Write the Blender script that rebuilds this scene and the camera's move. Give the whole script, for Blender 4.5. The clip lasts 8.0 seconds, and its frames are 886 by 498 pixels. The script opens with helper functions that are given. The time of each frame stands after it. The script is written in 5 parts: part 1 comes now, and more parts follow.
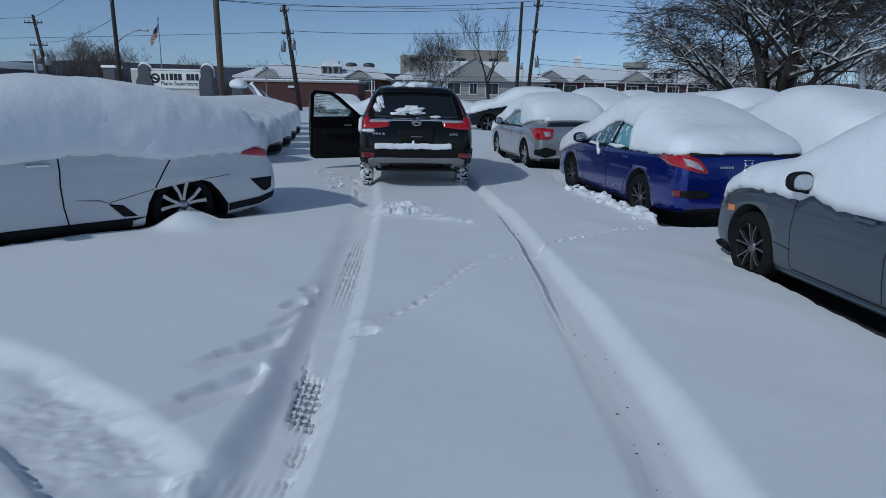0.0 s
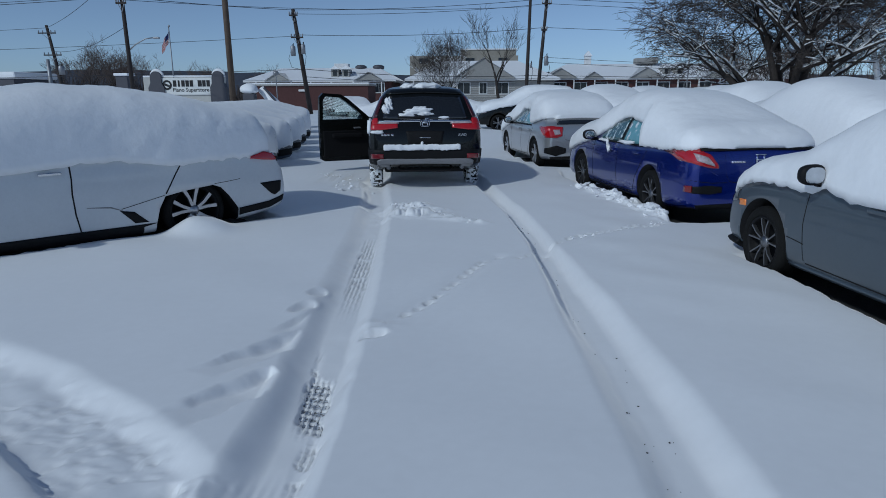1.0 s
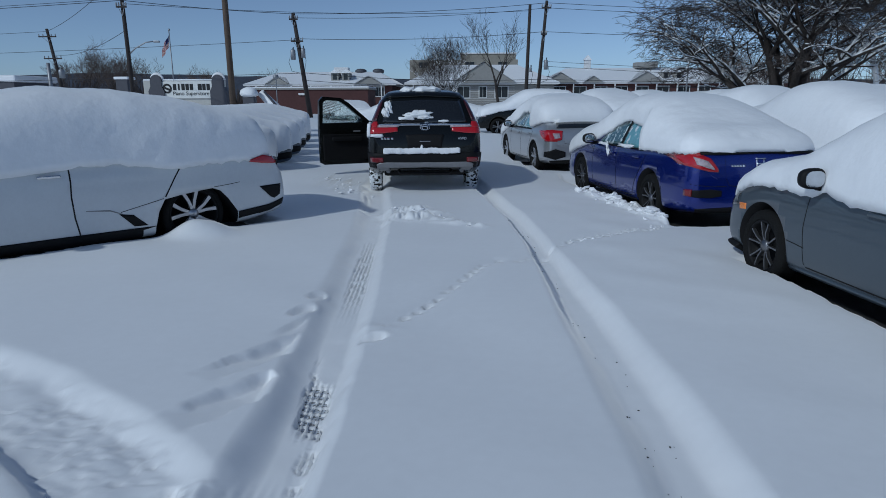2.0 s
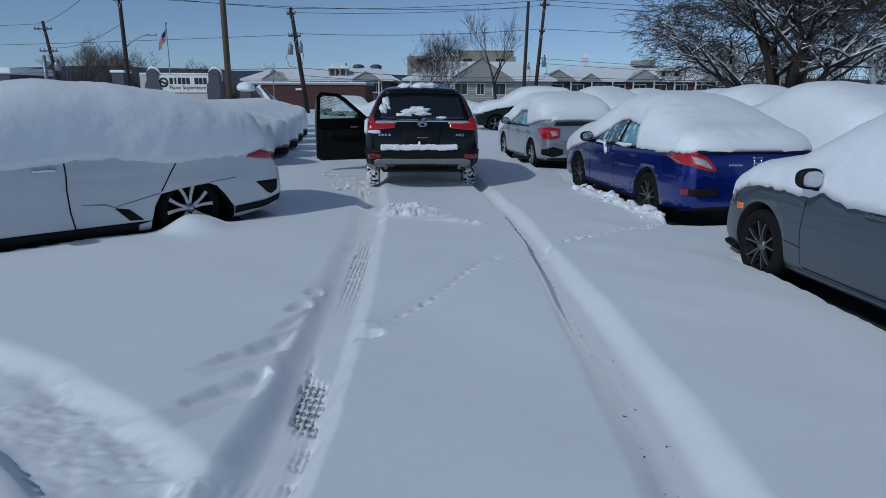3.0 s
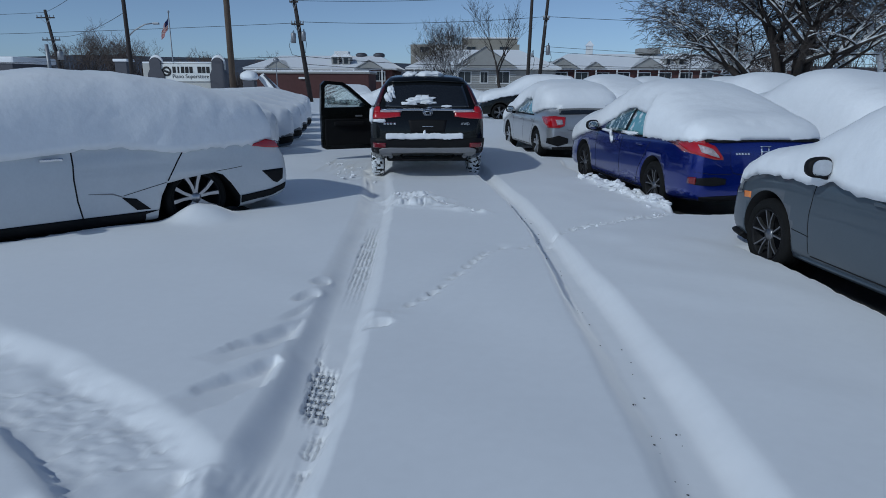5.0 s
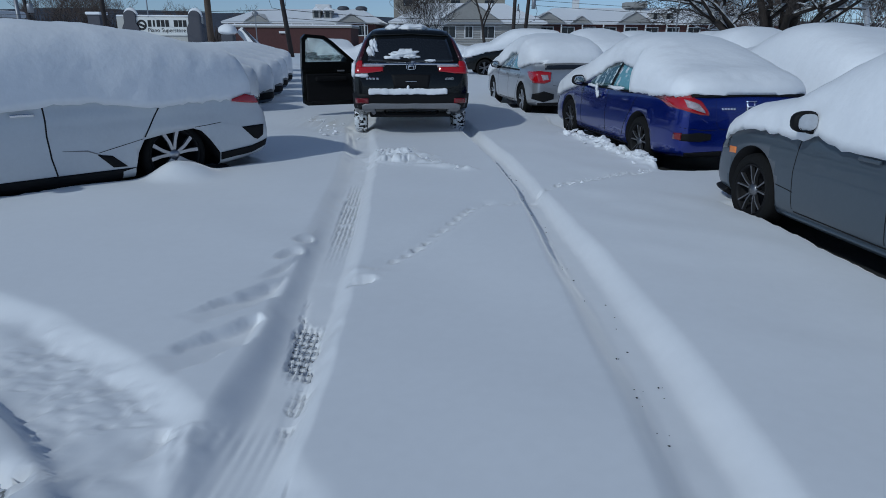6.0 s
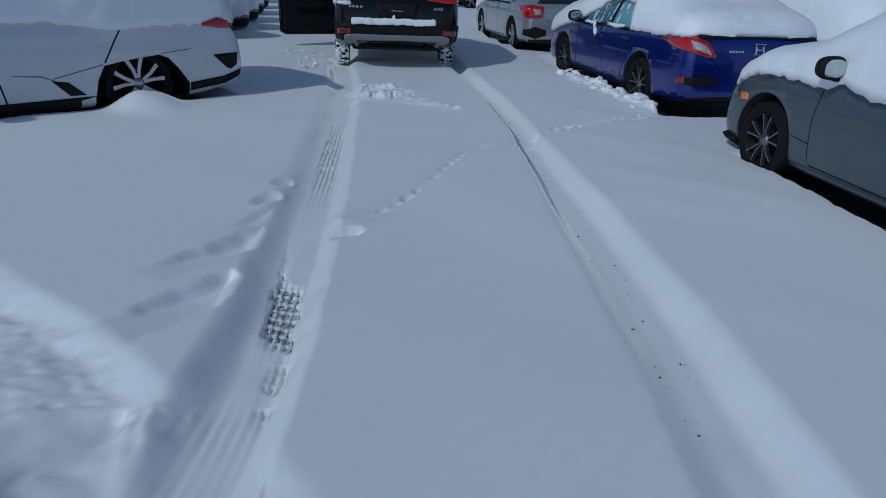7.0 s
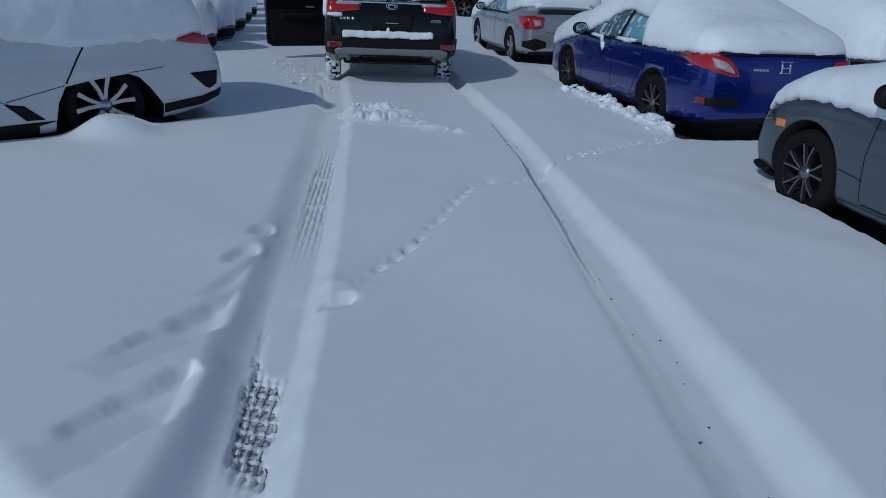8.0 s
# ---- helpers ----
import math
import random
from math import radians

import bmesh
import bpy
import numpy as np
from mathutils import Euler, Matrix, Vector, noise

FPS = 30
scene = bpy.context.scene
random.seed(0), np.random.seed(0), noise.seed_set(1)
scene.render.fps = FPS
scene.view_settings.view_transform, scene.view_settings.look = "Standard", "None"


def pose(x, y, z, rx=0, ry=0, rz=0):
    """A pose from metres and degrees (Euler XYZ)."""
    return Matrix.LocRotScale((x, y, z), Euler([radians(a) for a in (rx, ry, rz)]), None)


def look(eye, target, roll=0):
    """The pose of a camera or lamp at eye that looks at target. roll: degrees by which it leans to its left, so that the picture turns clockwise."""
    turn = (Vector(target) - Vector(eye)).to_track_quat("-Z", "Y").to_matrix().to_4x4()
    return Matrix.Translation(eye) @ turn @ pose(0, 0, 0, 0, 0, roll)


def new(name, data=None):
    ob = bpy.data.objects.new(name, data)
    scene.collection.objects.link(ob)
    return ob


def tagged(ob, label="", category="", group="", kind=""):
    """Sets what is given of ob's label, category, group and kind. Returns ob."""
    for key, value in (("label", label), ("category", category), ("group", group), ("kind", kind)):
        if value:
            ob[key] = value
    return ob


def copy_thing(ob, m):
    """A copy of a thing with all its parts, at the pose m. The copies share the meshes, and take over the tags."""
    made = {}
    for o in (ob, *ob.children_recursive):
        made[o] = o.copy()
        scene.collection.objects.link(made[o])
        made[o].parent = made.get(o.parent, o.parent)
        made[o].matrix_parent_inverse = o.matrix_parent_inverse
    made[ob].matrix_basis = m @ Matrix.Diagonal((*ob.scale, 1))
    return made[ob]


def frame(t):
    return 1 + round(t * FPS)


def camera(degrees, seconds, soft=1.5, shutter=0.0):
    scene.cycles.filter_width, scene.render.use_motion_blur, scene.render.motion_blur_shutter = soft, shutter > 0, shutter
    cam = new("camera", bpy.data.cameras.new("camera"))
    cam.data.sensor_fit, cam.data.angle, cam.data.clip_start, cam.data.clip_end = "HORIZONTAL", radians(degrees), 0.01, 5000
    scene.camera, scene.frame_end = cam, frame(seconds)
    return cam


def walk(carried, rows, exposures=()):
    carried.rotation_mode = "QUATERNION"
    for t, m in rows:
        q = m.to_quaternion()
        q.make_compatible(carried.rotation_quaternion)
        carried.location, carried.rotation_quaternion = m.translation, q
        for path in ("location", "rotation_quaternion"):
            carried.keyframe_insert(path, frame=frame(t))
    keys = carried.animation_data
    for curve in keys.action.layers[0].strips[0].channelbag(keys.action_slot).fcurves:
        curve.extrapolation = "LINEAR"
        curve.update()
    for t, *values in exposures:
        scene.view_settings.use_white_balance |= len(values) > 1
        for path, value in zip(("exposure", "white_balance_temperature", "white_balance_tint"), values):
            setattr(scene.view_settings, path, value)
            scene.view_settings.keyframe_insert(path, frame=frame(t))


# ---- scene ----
cam = camera(68.7, 8.0, soft=0.9)
PATH = [
    (0, (0.071, -0.032, 1.424), (0.055, 1.915, 0.963), 1.0),
    (0.5, (0.085, -0.026, 1.433), (0.053, 1.922, 0.978), 0.7),
    (1, (0.106, -0.019, 1.423), (0.05, 1.927, 0.963), -0.3),
    (2.5, (0.104, -0.005, 1.419), (0.052, 1.944, 0.974), -0.1),
    (3, (0.097, 0.002, 1.421), (0.054, 1.948, 0.962), 0.3),
    (3.5, (0.081, 0.004, 1.421), (0.045, 1.953, 0.973), 0.4),
    (4, (0.074, 0.006, 1.424), (0.044, 1.954, 0.972), 0.6),
    (4.5, (0.055, 0.0, 1.418), (0.024, 1.944, 0.946), 0.4),
    (4.7, (0.06, -0.005, 1.42), (0.0, 1.935, 0.938), 0.2),
    (6, (0.072, 0.036, 1.396), (0.066, 1.939, 0.782), 0.3),
    (6.5, (0.089, 0.105, 1.347), (0.025, 1.95, 0.578), 2.1),
    (7, (-0.027, 0.422, 1.337), (0.04, 2.259, 0.549), 2.4),
    (7.5, (-0.07, 0.735, 1.364), (0.084, 2.56, 0.561), 1.9),
    (8, (-0.102, 1.106, 1.372), (-0.009, 2.949, 0.601), 2.6),
]
walk(cam, [(t, look(e, a, r)) for t, e, a, r in PATH],
     exposures=[(0.0, -0.58, 5350, 3), (4.7, -0.58, 5350, 3), (5.8, -0.58, 5350, 3), (6.8, -0.75, 5200, 2), (8.0, -0.73, 5200, 2)])

# ---- light: low winter sun from the left, clear sky ----
SUN_AZ, SUN_EL = 225.0, 36.0  # compass degrees clockwise from +y, degrees up
world = bpy.data.worlds.new("sky")
scene.world = world
world.use_nodes = True
wn = world.node_tree
bg = wn.nodes["Background"]
sky = wn.nodes.new("ShaderNodeTexSky")
sky.sky_type, sky.sun_disc = "NISHITA", False
sky.sun_elevation, sky.sun_rotation = radians(SUN_EL), radians(SUN_AZ)
sky.altitude, sky.air_density, sky.dust_density, sky.ozone_density = 300, 0.65, 0.5, 4.0
veil = wn.nodes.new("ShaderNodeHueSaturation")  # thin high haze takes some colour out of the sky
veil.inputs["Saturation"].default_value = 0.75
wn.links.new(sky.outputs[0], veil.inputs["Color"])
wn.links.new(veil.outputs[0], bg.inputs[0])
bg.inputs[1].default_value = 0.1
sun_data = bpy.data.lights.new("sun", "SUN")
sun_data.energy, sun_data.angle, sun_data.color = 2.2, radians(1.2), (1.0, 0.94, 0.84)
sun_lamp = new("sun", sun_data)
saz, sel = radians(SUN_AZ), radians(SUN_EL)
sun_dir = Vector((math.sin(saz) * math.cos(sel), math.cos(saz) * math.cos(sel), math.sin(sel)))
sun_lamp.matrix_world = look(sun_dir * 50, (0, 0, 0))

# ---- materials ----
def mat(name, base, rough=0.5, metal=0.0, vary=0.12, scale=4.0, bump=0.0, bump_scale=60.0, coat=0.0, spot=None, gloss=0.5):
    """Principled surface with two scales of colour variation and fine relief. spot: (colour, coverage, scale) of dirt or snow specks."""
    m = bpy.data.materials.new(name)
    m.use_nodes = True
    nt = m.node_tree
    p = nt.nodes["Principled BSDF"]
    p.inputs["Roughness"].default_value = rough
    p.inputs["Metallic"].default_value = metal
    p.inputs["Coat Weight"].default_value = coat
    p.inputs["Coat Roughness"].default_value = 0.06
    p.inputs["Specular IOR Level"].default_value = gloss
    tc = nt.nodes.new("ShaderNodeTexCoord")
    big, small = nt.nodes.new("ShaderNodeTexNoise"), nt.nodes.new("ShaderNodeTexNoise")
    big.inputs["Scale"].default_value, small.inputs["Scale"].default_value = scale, scale * 9
    big.inputs["Detail"].default_value, small.inputs["Detail"].default_value = 3, 4
    mx = nt.nodes.new("ShaderNodeMath")
    mx.operation = "ADD"
    ramp = nt.nodes.new("ShaderNodeMapRange")
    ramp.inputs["From Min"].default_value, ramp.inputs["From Max"].default_value = 0.6, 1.4
    ramp.inputs["To Min"].default_value, ramp.inputs["To Max"].default_value = 1 - vary, 1 + vary
    mul = nt.nodes.new("ShaderNodeVectorMath")
    mul.operation = "SCALE"
    mul.inputs[0].default_value = base
    for n in (big, small):
        nt.links.new(tc.outputs["Object"], n.inputs["Vector"])
    nt.links.new(big.outputs["Fac"], mx.inputs[0])
    nt.links.new(small.outputs["Fac"], mx.inputs[1])
    nt.links.new(mx.outputs[0], ramp.inputs["Value"])
    nt.links.new(ramp.outputs[0], mul.inputs["Scale"])
    out = mul.outputs[0]
    if spot:
        colour, cover, sc = spot
        sn = nt.nodes.new("ShaderNodeTexNoise")
        sn.inputs["Scale"].default_value, sn.inputs["Detail"].default_value = sc, 6
        nt.links.new(tc.outputs["Object"], sn.inputs["Vector"])
        sr = nt.nodes.new("ShaderNodeMapRange")
        sr.inputs["From Min"].default_value, sr.inputs["From Max"].default_value = 1 - cover - 0.04, 1 - cover + 0.04
        nt.links.new(sn.outputs["Fac"], sr.inputs["Value"])
        mix = nt.nodes.new("ShaderNodeMix")
        mix.data_type = "RGBA"
        mix.inputs["B"].default_value = (*colour, 1)
        nt.links.new(sr.outputs[0], mix.inputs["Factor"])
        nt.links.new(out, mix.inputs["A"])
        out = mix.outputs["Result"]
    nt.links.new(out, p.inputs["Base Color"])
    if bump:
        bn, b = nt.nodes.new("ShaderNodeTexNoise"), nt.nodes.new("ShaderNodeBump")
        bn.inputs["Scale"].default_value, bn.inputs["Detail"].default_value = bump_scale, 5
        b.inputs["Strength"].default_value, b.inputs["Distance"].default_value = bump, 0.01
        nt.links.new(tc.outputs["Object"], bn.inputs["Vector"])
        nt.links.new(bn.outputs["Fac"], b.inputs["Height"])
        nt.links.new(b.outputs[0], p.inputs["Normal"])
    return m


WHITE = (0.86, 0.88, 0.9)
SNOW = mat("snow", (0.86, 0.87, 0.89), 0.65, vary=0.025, scale=1.5, bump=0.06, bump_scale=14)
SNOW_CAP = mat("snow_cap", (0.87, 0.88, 0.9), 0.65, vary=0.03, scale=2, bump=0.45, bump_scale=15)
SNOW_FLUFF = mat("fluffy_snow", (0.87, 0.88, 0.9), 0.65, vary=0.03, scale=2, bump=0.65, bump_scale=11)
for snow_mat, weight in ((SNOW, 0.65), (SNOW_CAP, 0.5), (SNOW_FLUFF, 0.5)):  # crystal scatter at a glancing view, raised to brighten far snow and cap edges
    shader = snow_mat.node_tree.nodes["Principled BSDF"]
    shader.inputs["Sheen Weight"].default_value, shader.inputs["Sheen Roughness"].default_value = weight, 0.4
    # warm tint puts the sun's colour into the snow's sheen
    shader.inputs["Sheen Tint"].default_value = (1.0, 0.97, 0.92, 1)
PAVEMENT = mat("asphalt", (0.04, 0.04, 0.042), 0.75, vary=0.3, scale=20, bump=0.5, bump_scale=150)
WORN = mat("worn_asphalt", (0.21, 0.213, 0.215), 0.8, vary=0.35, scale=18, bump=0.4, bump_scale=90, spot=((0.6, 0.63, 0.68), 0.54, 55))
BLACK_PAINT = mat("black_paint", (0.003, 0.0035, 0.003), 0.22, vary=0.2, coat=0.1, gloss=0.4)
BLUE_PAINT = mat("blue_paint", (0.004, 0.016, 0.2), 0.24, 0.55, vary=0.1, coat=1.0)
SILVER_PAINT = mat("silver_paint", (0.42, 0.43, 0.45), 0.3, 0.6, vary=0.05, coat=0.7)
WHITE_PAINT = mat("pearl_white_paint", (0.62, 0.64, 0.66), 0.3, 0.0, vary=0.04, coat=0.6)
GREY_PAINT = mat("blue_grey_paint", (0.062, 0.08, 0.1), 0.35, 0.1, vary=0.05, coat=0.6)
PLASTIC = mat("black_plastic", (0.008, 0.008, 0.009), 0.6, vary=0.2, bump=0.2, bump_scale=200, gloss=0.2)
TRIM_GREY = mat("grey_trim", (0.22, 0.22, 0.23), 0.45, 0.3, vary=0.1)
RUBBER = mat("rubber", (0.009, 0.009, 0.009), 0.85, vary=0.25, scale=10, bump=0.4, bump_scale=90, gloss=0.2)
RUBBER_SNOWY = mat("snowy_rubber", (0.014, 0.014, 0.014), 0.8, vary=0.25, scale=10, bump=0.4, bump_scale=90, gloss=0.2, spot=(WHITE, 0.53, 18))
RIM_SILVER = mat("silver_rim", (0.5, 0.5, 0.52), 0.3, 0.9, vary=0.06)
RIM_DARK = mat("dark_rim", (0.22, 0.22, 0.23), 0.32, 0.9, vary=0.1)
RED_LENS = mat("red_lens", (0.42, 0.005, 0.01), 0.12, vary=0.15, scale=30, coat=1.0)
DARK_RED = mat("dark_red_lens", (0.16, 0.005, 0.008), 0.12, vary=0.15, coat=1.0)
CLEAR_LENS = mat("clear_lens", (0.55, 0.45, 0.46), 0.12, 0.3, vary=0.5, scale=25, coat=1.0)
AMBER = mat("amber_lens", (0.75, 0.22, 0.03), 0.15, vary=0.1, coat=1.0)
CHROME = mat("chrome", (0.72, 0.72, 0.74), 0.12, 1.0, vary=0.05)
GLASS_DARK = mat("tinted_glass", (0.01, 0.011, 0.012), 0.04, vary=0.1, coat=1.0)
GLASS_FROST = mat("frosted_glass", (0.05, 0.11, 0.12), 0.12, vary=0.3, scale=6, coat=1.0, spot=((0.6, 0.68, 0.7), 0.42, 11))
GLASS_TEAL = mat("teal_glass", (0.16, 0.36, 0.4), 0.1, vary=0.2, scale=5, coat=1.0, spot=((0.75, 0.8, 0.82), 0.4, 9))
SEAM = mat("panel_gap", (0.004, 0.004, 0.004), 0.8)
POLE_WOOD = mat("pole_wood", (0.1, 0.072, 0.052), 0.85, vary=0.3, scale=2, bump=0.5, bump_scale=30)
POLE_DARK = mat("dark_pole_wood", (0.035, 0.028, 0.026), 0.85, vary=0.3, scale=2, bump=0.5, bump_scale=30)
STEEL = mat("galvanised_steel", (0.3, 0.31, 0.33), 0.5, 0.6, vary=0.1)
WIRE = mat("wire", (0.015, 0.016, 0.02), 0.6)
BARK = mat("bark", (0.035, 0.028, 0.024), 0.9, vary=0.35, scale=1.5, bump=0.6, bump_scale=12)
TWIG = mat("twig", (0.05, 0.04, 0.035), 0.9, vary=0.3, scale=0.8)
TWIG_BROWN = mat("brown_twig", (0.13, 0.1, 0.085), 0.9, vary=0.3, scale=0.8)
MIRROR_GLASS = mat("mirror_glass", (0.55, 0.57, 0.6), 0.08, 1.0)
BRICK = mat("red_brick", (0.075, 0.03, 0.028), 0.85, vary=0.2, scale=0.6, bump=0.3, bump_scale=14)
SIDING = mat("beige_siding", (0.3, 0.295, 0.28), 0.8, vary=0.12, scale=0.5)
TAN_WALL = mat("tan_wall", (0.3, 0.28, 0.24), 0.85, vary=0.12, scale=0.4)
WHITE_TRIM = mat("white_trim", (0.7, 0.7, 0.7), 0.6, vary=0.06)
WINDOW = mat("window_glass", (0.02, 0.024, 0.03), 0.08, vary=0.2)
SIGN_WHITE = mat("sign_white", (0.75, 0.75, 0.72), 0.5, vary=0.05)
SIGN_BEIGE = mat("sign_beige", (0.5, 0.49, 0.46), 0.7, vary=0.08)
SIGN_GREY = mat("sign_grey", (0.07, 0.07, 0.085), 0.6, vary=0.1)
INK = mat("black_ink", (0.01, 0.01, 0.012), 0.6)
HILL = mat("wooded_hill", (0.05, 0.06, 0.085), 0.95, vary=0.3, scale=0.05)
WOODS = mat("bare_woods", (0.075, 0.062, 0.058), 0.95, vary=0.4, scale=0.4)
FLAG_RED = mat("flag_red", (0.5, 0.03, 0.04), 0.7)
FLAG_WHITE = mat("flag_white", (0.75, 0.73, 0.72), 0.7)
FLAG_BLUE = mat("flag_blue", (0.03, 0.04, 0.16), 0.7)
SEAT = mat("dark_cloth", (0.007, 0.007, 0.008), 0.9, vary=0.2, gloss=0.2)
SMOKED_RED = mat("smoked_red_lens", (0.05, 0.004, 0.006), 0.15, coat=0.8)

# ---- building helpers ----
from mathutils.bvhtree import BVHTree


def mesh_from(bm, name, mats, smooth=True):
    me = bpy.data.meshes.new(name)
    bm.normal_update()
    bm.to_mesh(me)
    bm.free()
    for mm in mats if isinstance(mats, (list, tuple)) else [mats]:
        me.materials.append(mm)
    if smooth:
        for poly in me.polygons:
            poly.use_smooth = True
    return me


def part(name, bm, material, parent, label="", smooth=False):
    ob = new(name, mesh_from(bm, name, material, smooth))
    ob.parent = parent
    if label:
        tagged(ob, label=label)
    return ob


def thing(name, label, category, m=None, group="", kind=""):
    ob = new(name)
    ob.empty_display_size = 0.3
    if m is not None:
        ob.matrix_world = m
    return tagged(ob, label, category, group, kind)


def solid(name, bm, material, label, category, m=None, group="", kind="", smooth=False):
    ob = new(name, mesh_from(bm, name, material, smooth))
    if m is not None:
        ob.matrix_world = m
    return tagged(ob, label, category, group, kind)


def box(bm, cx, cy, cz, sx, sy, sz, bevel=0.0, m=None):
    r = bmesh.ops.create_cube(bm, size=1.0, matrix=(m or Matrix()) @ Matrix.Translation((cx, cy, cz)) @ Matrix.Diagonal((sx, sy, sz, 1)))
    if bevel:
        edges = list({e for v in r["verts"] for e in v.link_edges})
        bmesh.ops.bevel(bm, geom=edges, offset=bevel, segments=2, affect="EDGES", profile=0.6)
    return bm


def tube(bm, pts, radii, sides=6, cap=True):
    """A tapered tube along pts."""
    rings = []
    for i, p in enumerate(pts):
        d = (pts[min(i + 1, len(pts) - 1)] - pts[max(i - 1, 0)]).normalized()
        a = d.orthogonal().normalized() if abs(d.z) > 0.95 else d.cross(Vector((0, 0, 1))).normalized()
        b = d.cross(a)
        rings.append([bm.verts.new(p + radii[i] * (math.cos(k * math.tau / sides) * a + math.sin(k * math.tau / sides) * b)) for k in range(sides)])
    for r0, r1 in zip(rings, rings[1:]):
        for k in range(sides):
            bm.faces.new((r0[k], r0[(k + 1) % sides], r1[(k + 1) % sides], r1[k]))
    if cap:
        bm.faces.new(rings[0][::-1])
        bm.faces.new(rings[-1])
    return bm


def lathe(bm, prof, n=32, axis="X", start=0.0):
    """Turns a profile of (along, radius) round an axis; closed if first and last radius are 0."""
    rings = []
    for a, r in prof:
        ring = []
        for k in range(n):
            c, s = math.cos(start + k * math.tau / n) * r, math.sin(start + k * math.tau / n) * r
            ring.append(bm.verts.new((a, c, s) if axis == "X" else (c, s, a)))
        rings.append(ring)
    for r0, r1 in zip(rings, rings[1:]):
        for k in range(n):
            bm.faces.new((r0[k], r0[(k + 1) % n], r1[(k + 1) % n], r1[k]))
    bmesh.ops.remove_doubles(bm, verts=bm.verts, dist=1e-5)
    bmesh.ops.recalc_face_normals(bm, faces=bm.faces)
    return bm


def lerp_keys(keys, y):
    return float(np.interp(y, [k[0] for k in keys], [k[1] for k in keys]))


def smooth_keys(keys, y):
    """Piecewise curve through keys, eased a little by averaging."""
    return sum(lerp_keys(keys, y + d) for d in (-0.09, -0.045, 0, 0.045, 0.09)) / 5

# ---- ground: one snow sheet with ruts and prints, the asphalt under it ----
L_RUT = [(-1.42, 12.5), (-1.3, 10.7), (-1.02, 8.77), (-0.9, 7.25), (-0.84, 6.41), (-0.75, 5.18), (-0.71, 4.58), (-0.68, 3.95), (-0.65, 3.5), (-0.63, 3.02), (-0.61, 2.55), (-0.62, 2.1), (-0.66, 1.7), (-0.75, 1.0), (-0.9, 0.0), (-1.0, -2.5)]
R_RUT = [(0.24, 12.5), (0.45, 10.8), (0.78, 8.2), (0.89, 6.7), (0.95, 5.3), (0.99, 4.4), (1.02, 3.6), (1.04, 2.9), (1.04, 2.3), (1.02, 1.7), (0.98, 0.8), (0.9, -2.5)]
TURN_RUT = [(-0.78, 2.1), (-0.55, 1.66), (-0.28, 1.28), (0.08, 0.75)]
OLD_RUT = [(-3.8, 3.75), (-2.9, 3.38), (-2.2, 2.98), (-1.8, 2.7), (-1.45, 2.44), (-1.15, 2.16), (-0.95, 1.92), (-0.82, 1.6), (-0.72, 1.0), (-0.62, 0.0)]


def gap_to(px, py, line):
    """Distance of all points to a polyline, and the signed side."""
    best, side = np.full(px.shape, 1e9), np.zeros(px.shape)
    for (ax, ay), (bx, by) in zip(line, line[1:]):
        dx, dy = bx - ax, by - ay
        t = np.clip(((px - ax) * dx + (py - ay) * dy) / (dx * dx + dy * dy), 0, 1)
        ex, ey = px - ax - t * dx, py - ay - t * dy
        d = np.hypot(ex, ey)
        near = d < best
        best = np.where(near, d, best)
        side = np.where(near, np.sign(ex * dy - ey * dx), side)
    return best, side


def value_noise(px, py, size, seed):
    """Smooth random field of wavelength size."""
    rng = np.random.RandomState(seed)
    table = rng.rand(256, 256)
    u, v = px / size, py / size
    iu, iv = np.floor(u).astype(int), np.floor(v).astype(int)
    fu, fv = u - iu, v - iv
    fu, fv = fu * fu * (3 - 2 * fu), fv * fv * (3 - 2 * fv)
    g = lambda a, b: table[a % 256, b % 256]  # noqa: E731
    return (g(iu, iv) * (1 - fu) + g(iu + 1, iv) * fu) * (1 - fv) + (g(iu, iv + 1) * (1 - fu) + g(iu + 1, iv + 1) * fu) * fv - 0.5


def step(a, b, x):
    t = np.clip((x - a) / (b - a), 0, 1)
    return t * t * (3 - 2 * t)


def dent(h, px, py, x, y, ang, rx, ry, deep, rim=0.2):
    """A footprint: an oval dent with a low rim."""
    c, s = math.cos(radians(ang)), math.sin(radians(ang))
    u, v = (px - x) * c + (py - y) * s, -(px - x) * s + (py - y) * c
    d = np.sqrt((u / rx) ** 2 + (v / ry) ** 2) + 0.18 * value_noise(px, py, 0.09, 77)
    return h - deep * (1 - step(0.55, 1.05, d)) + deep * rim * np.exp(-((d - 1.2) / 0.18) ** 2)


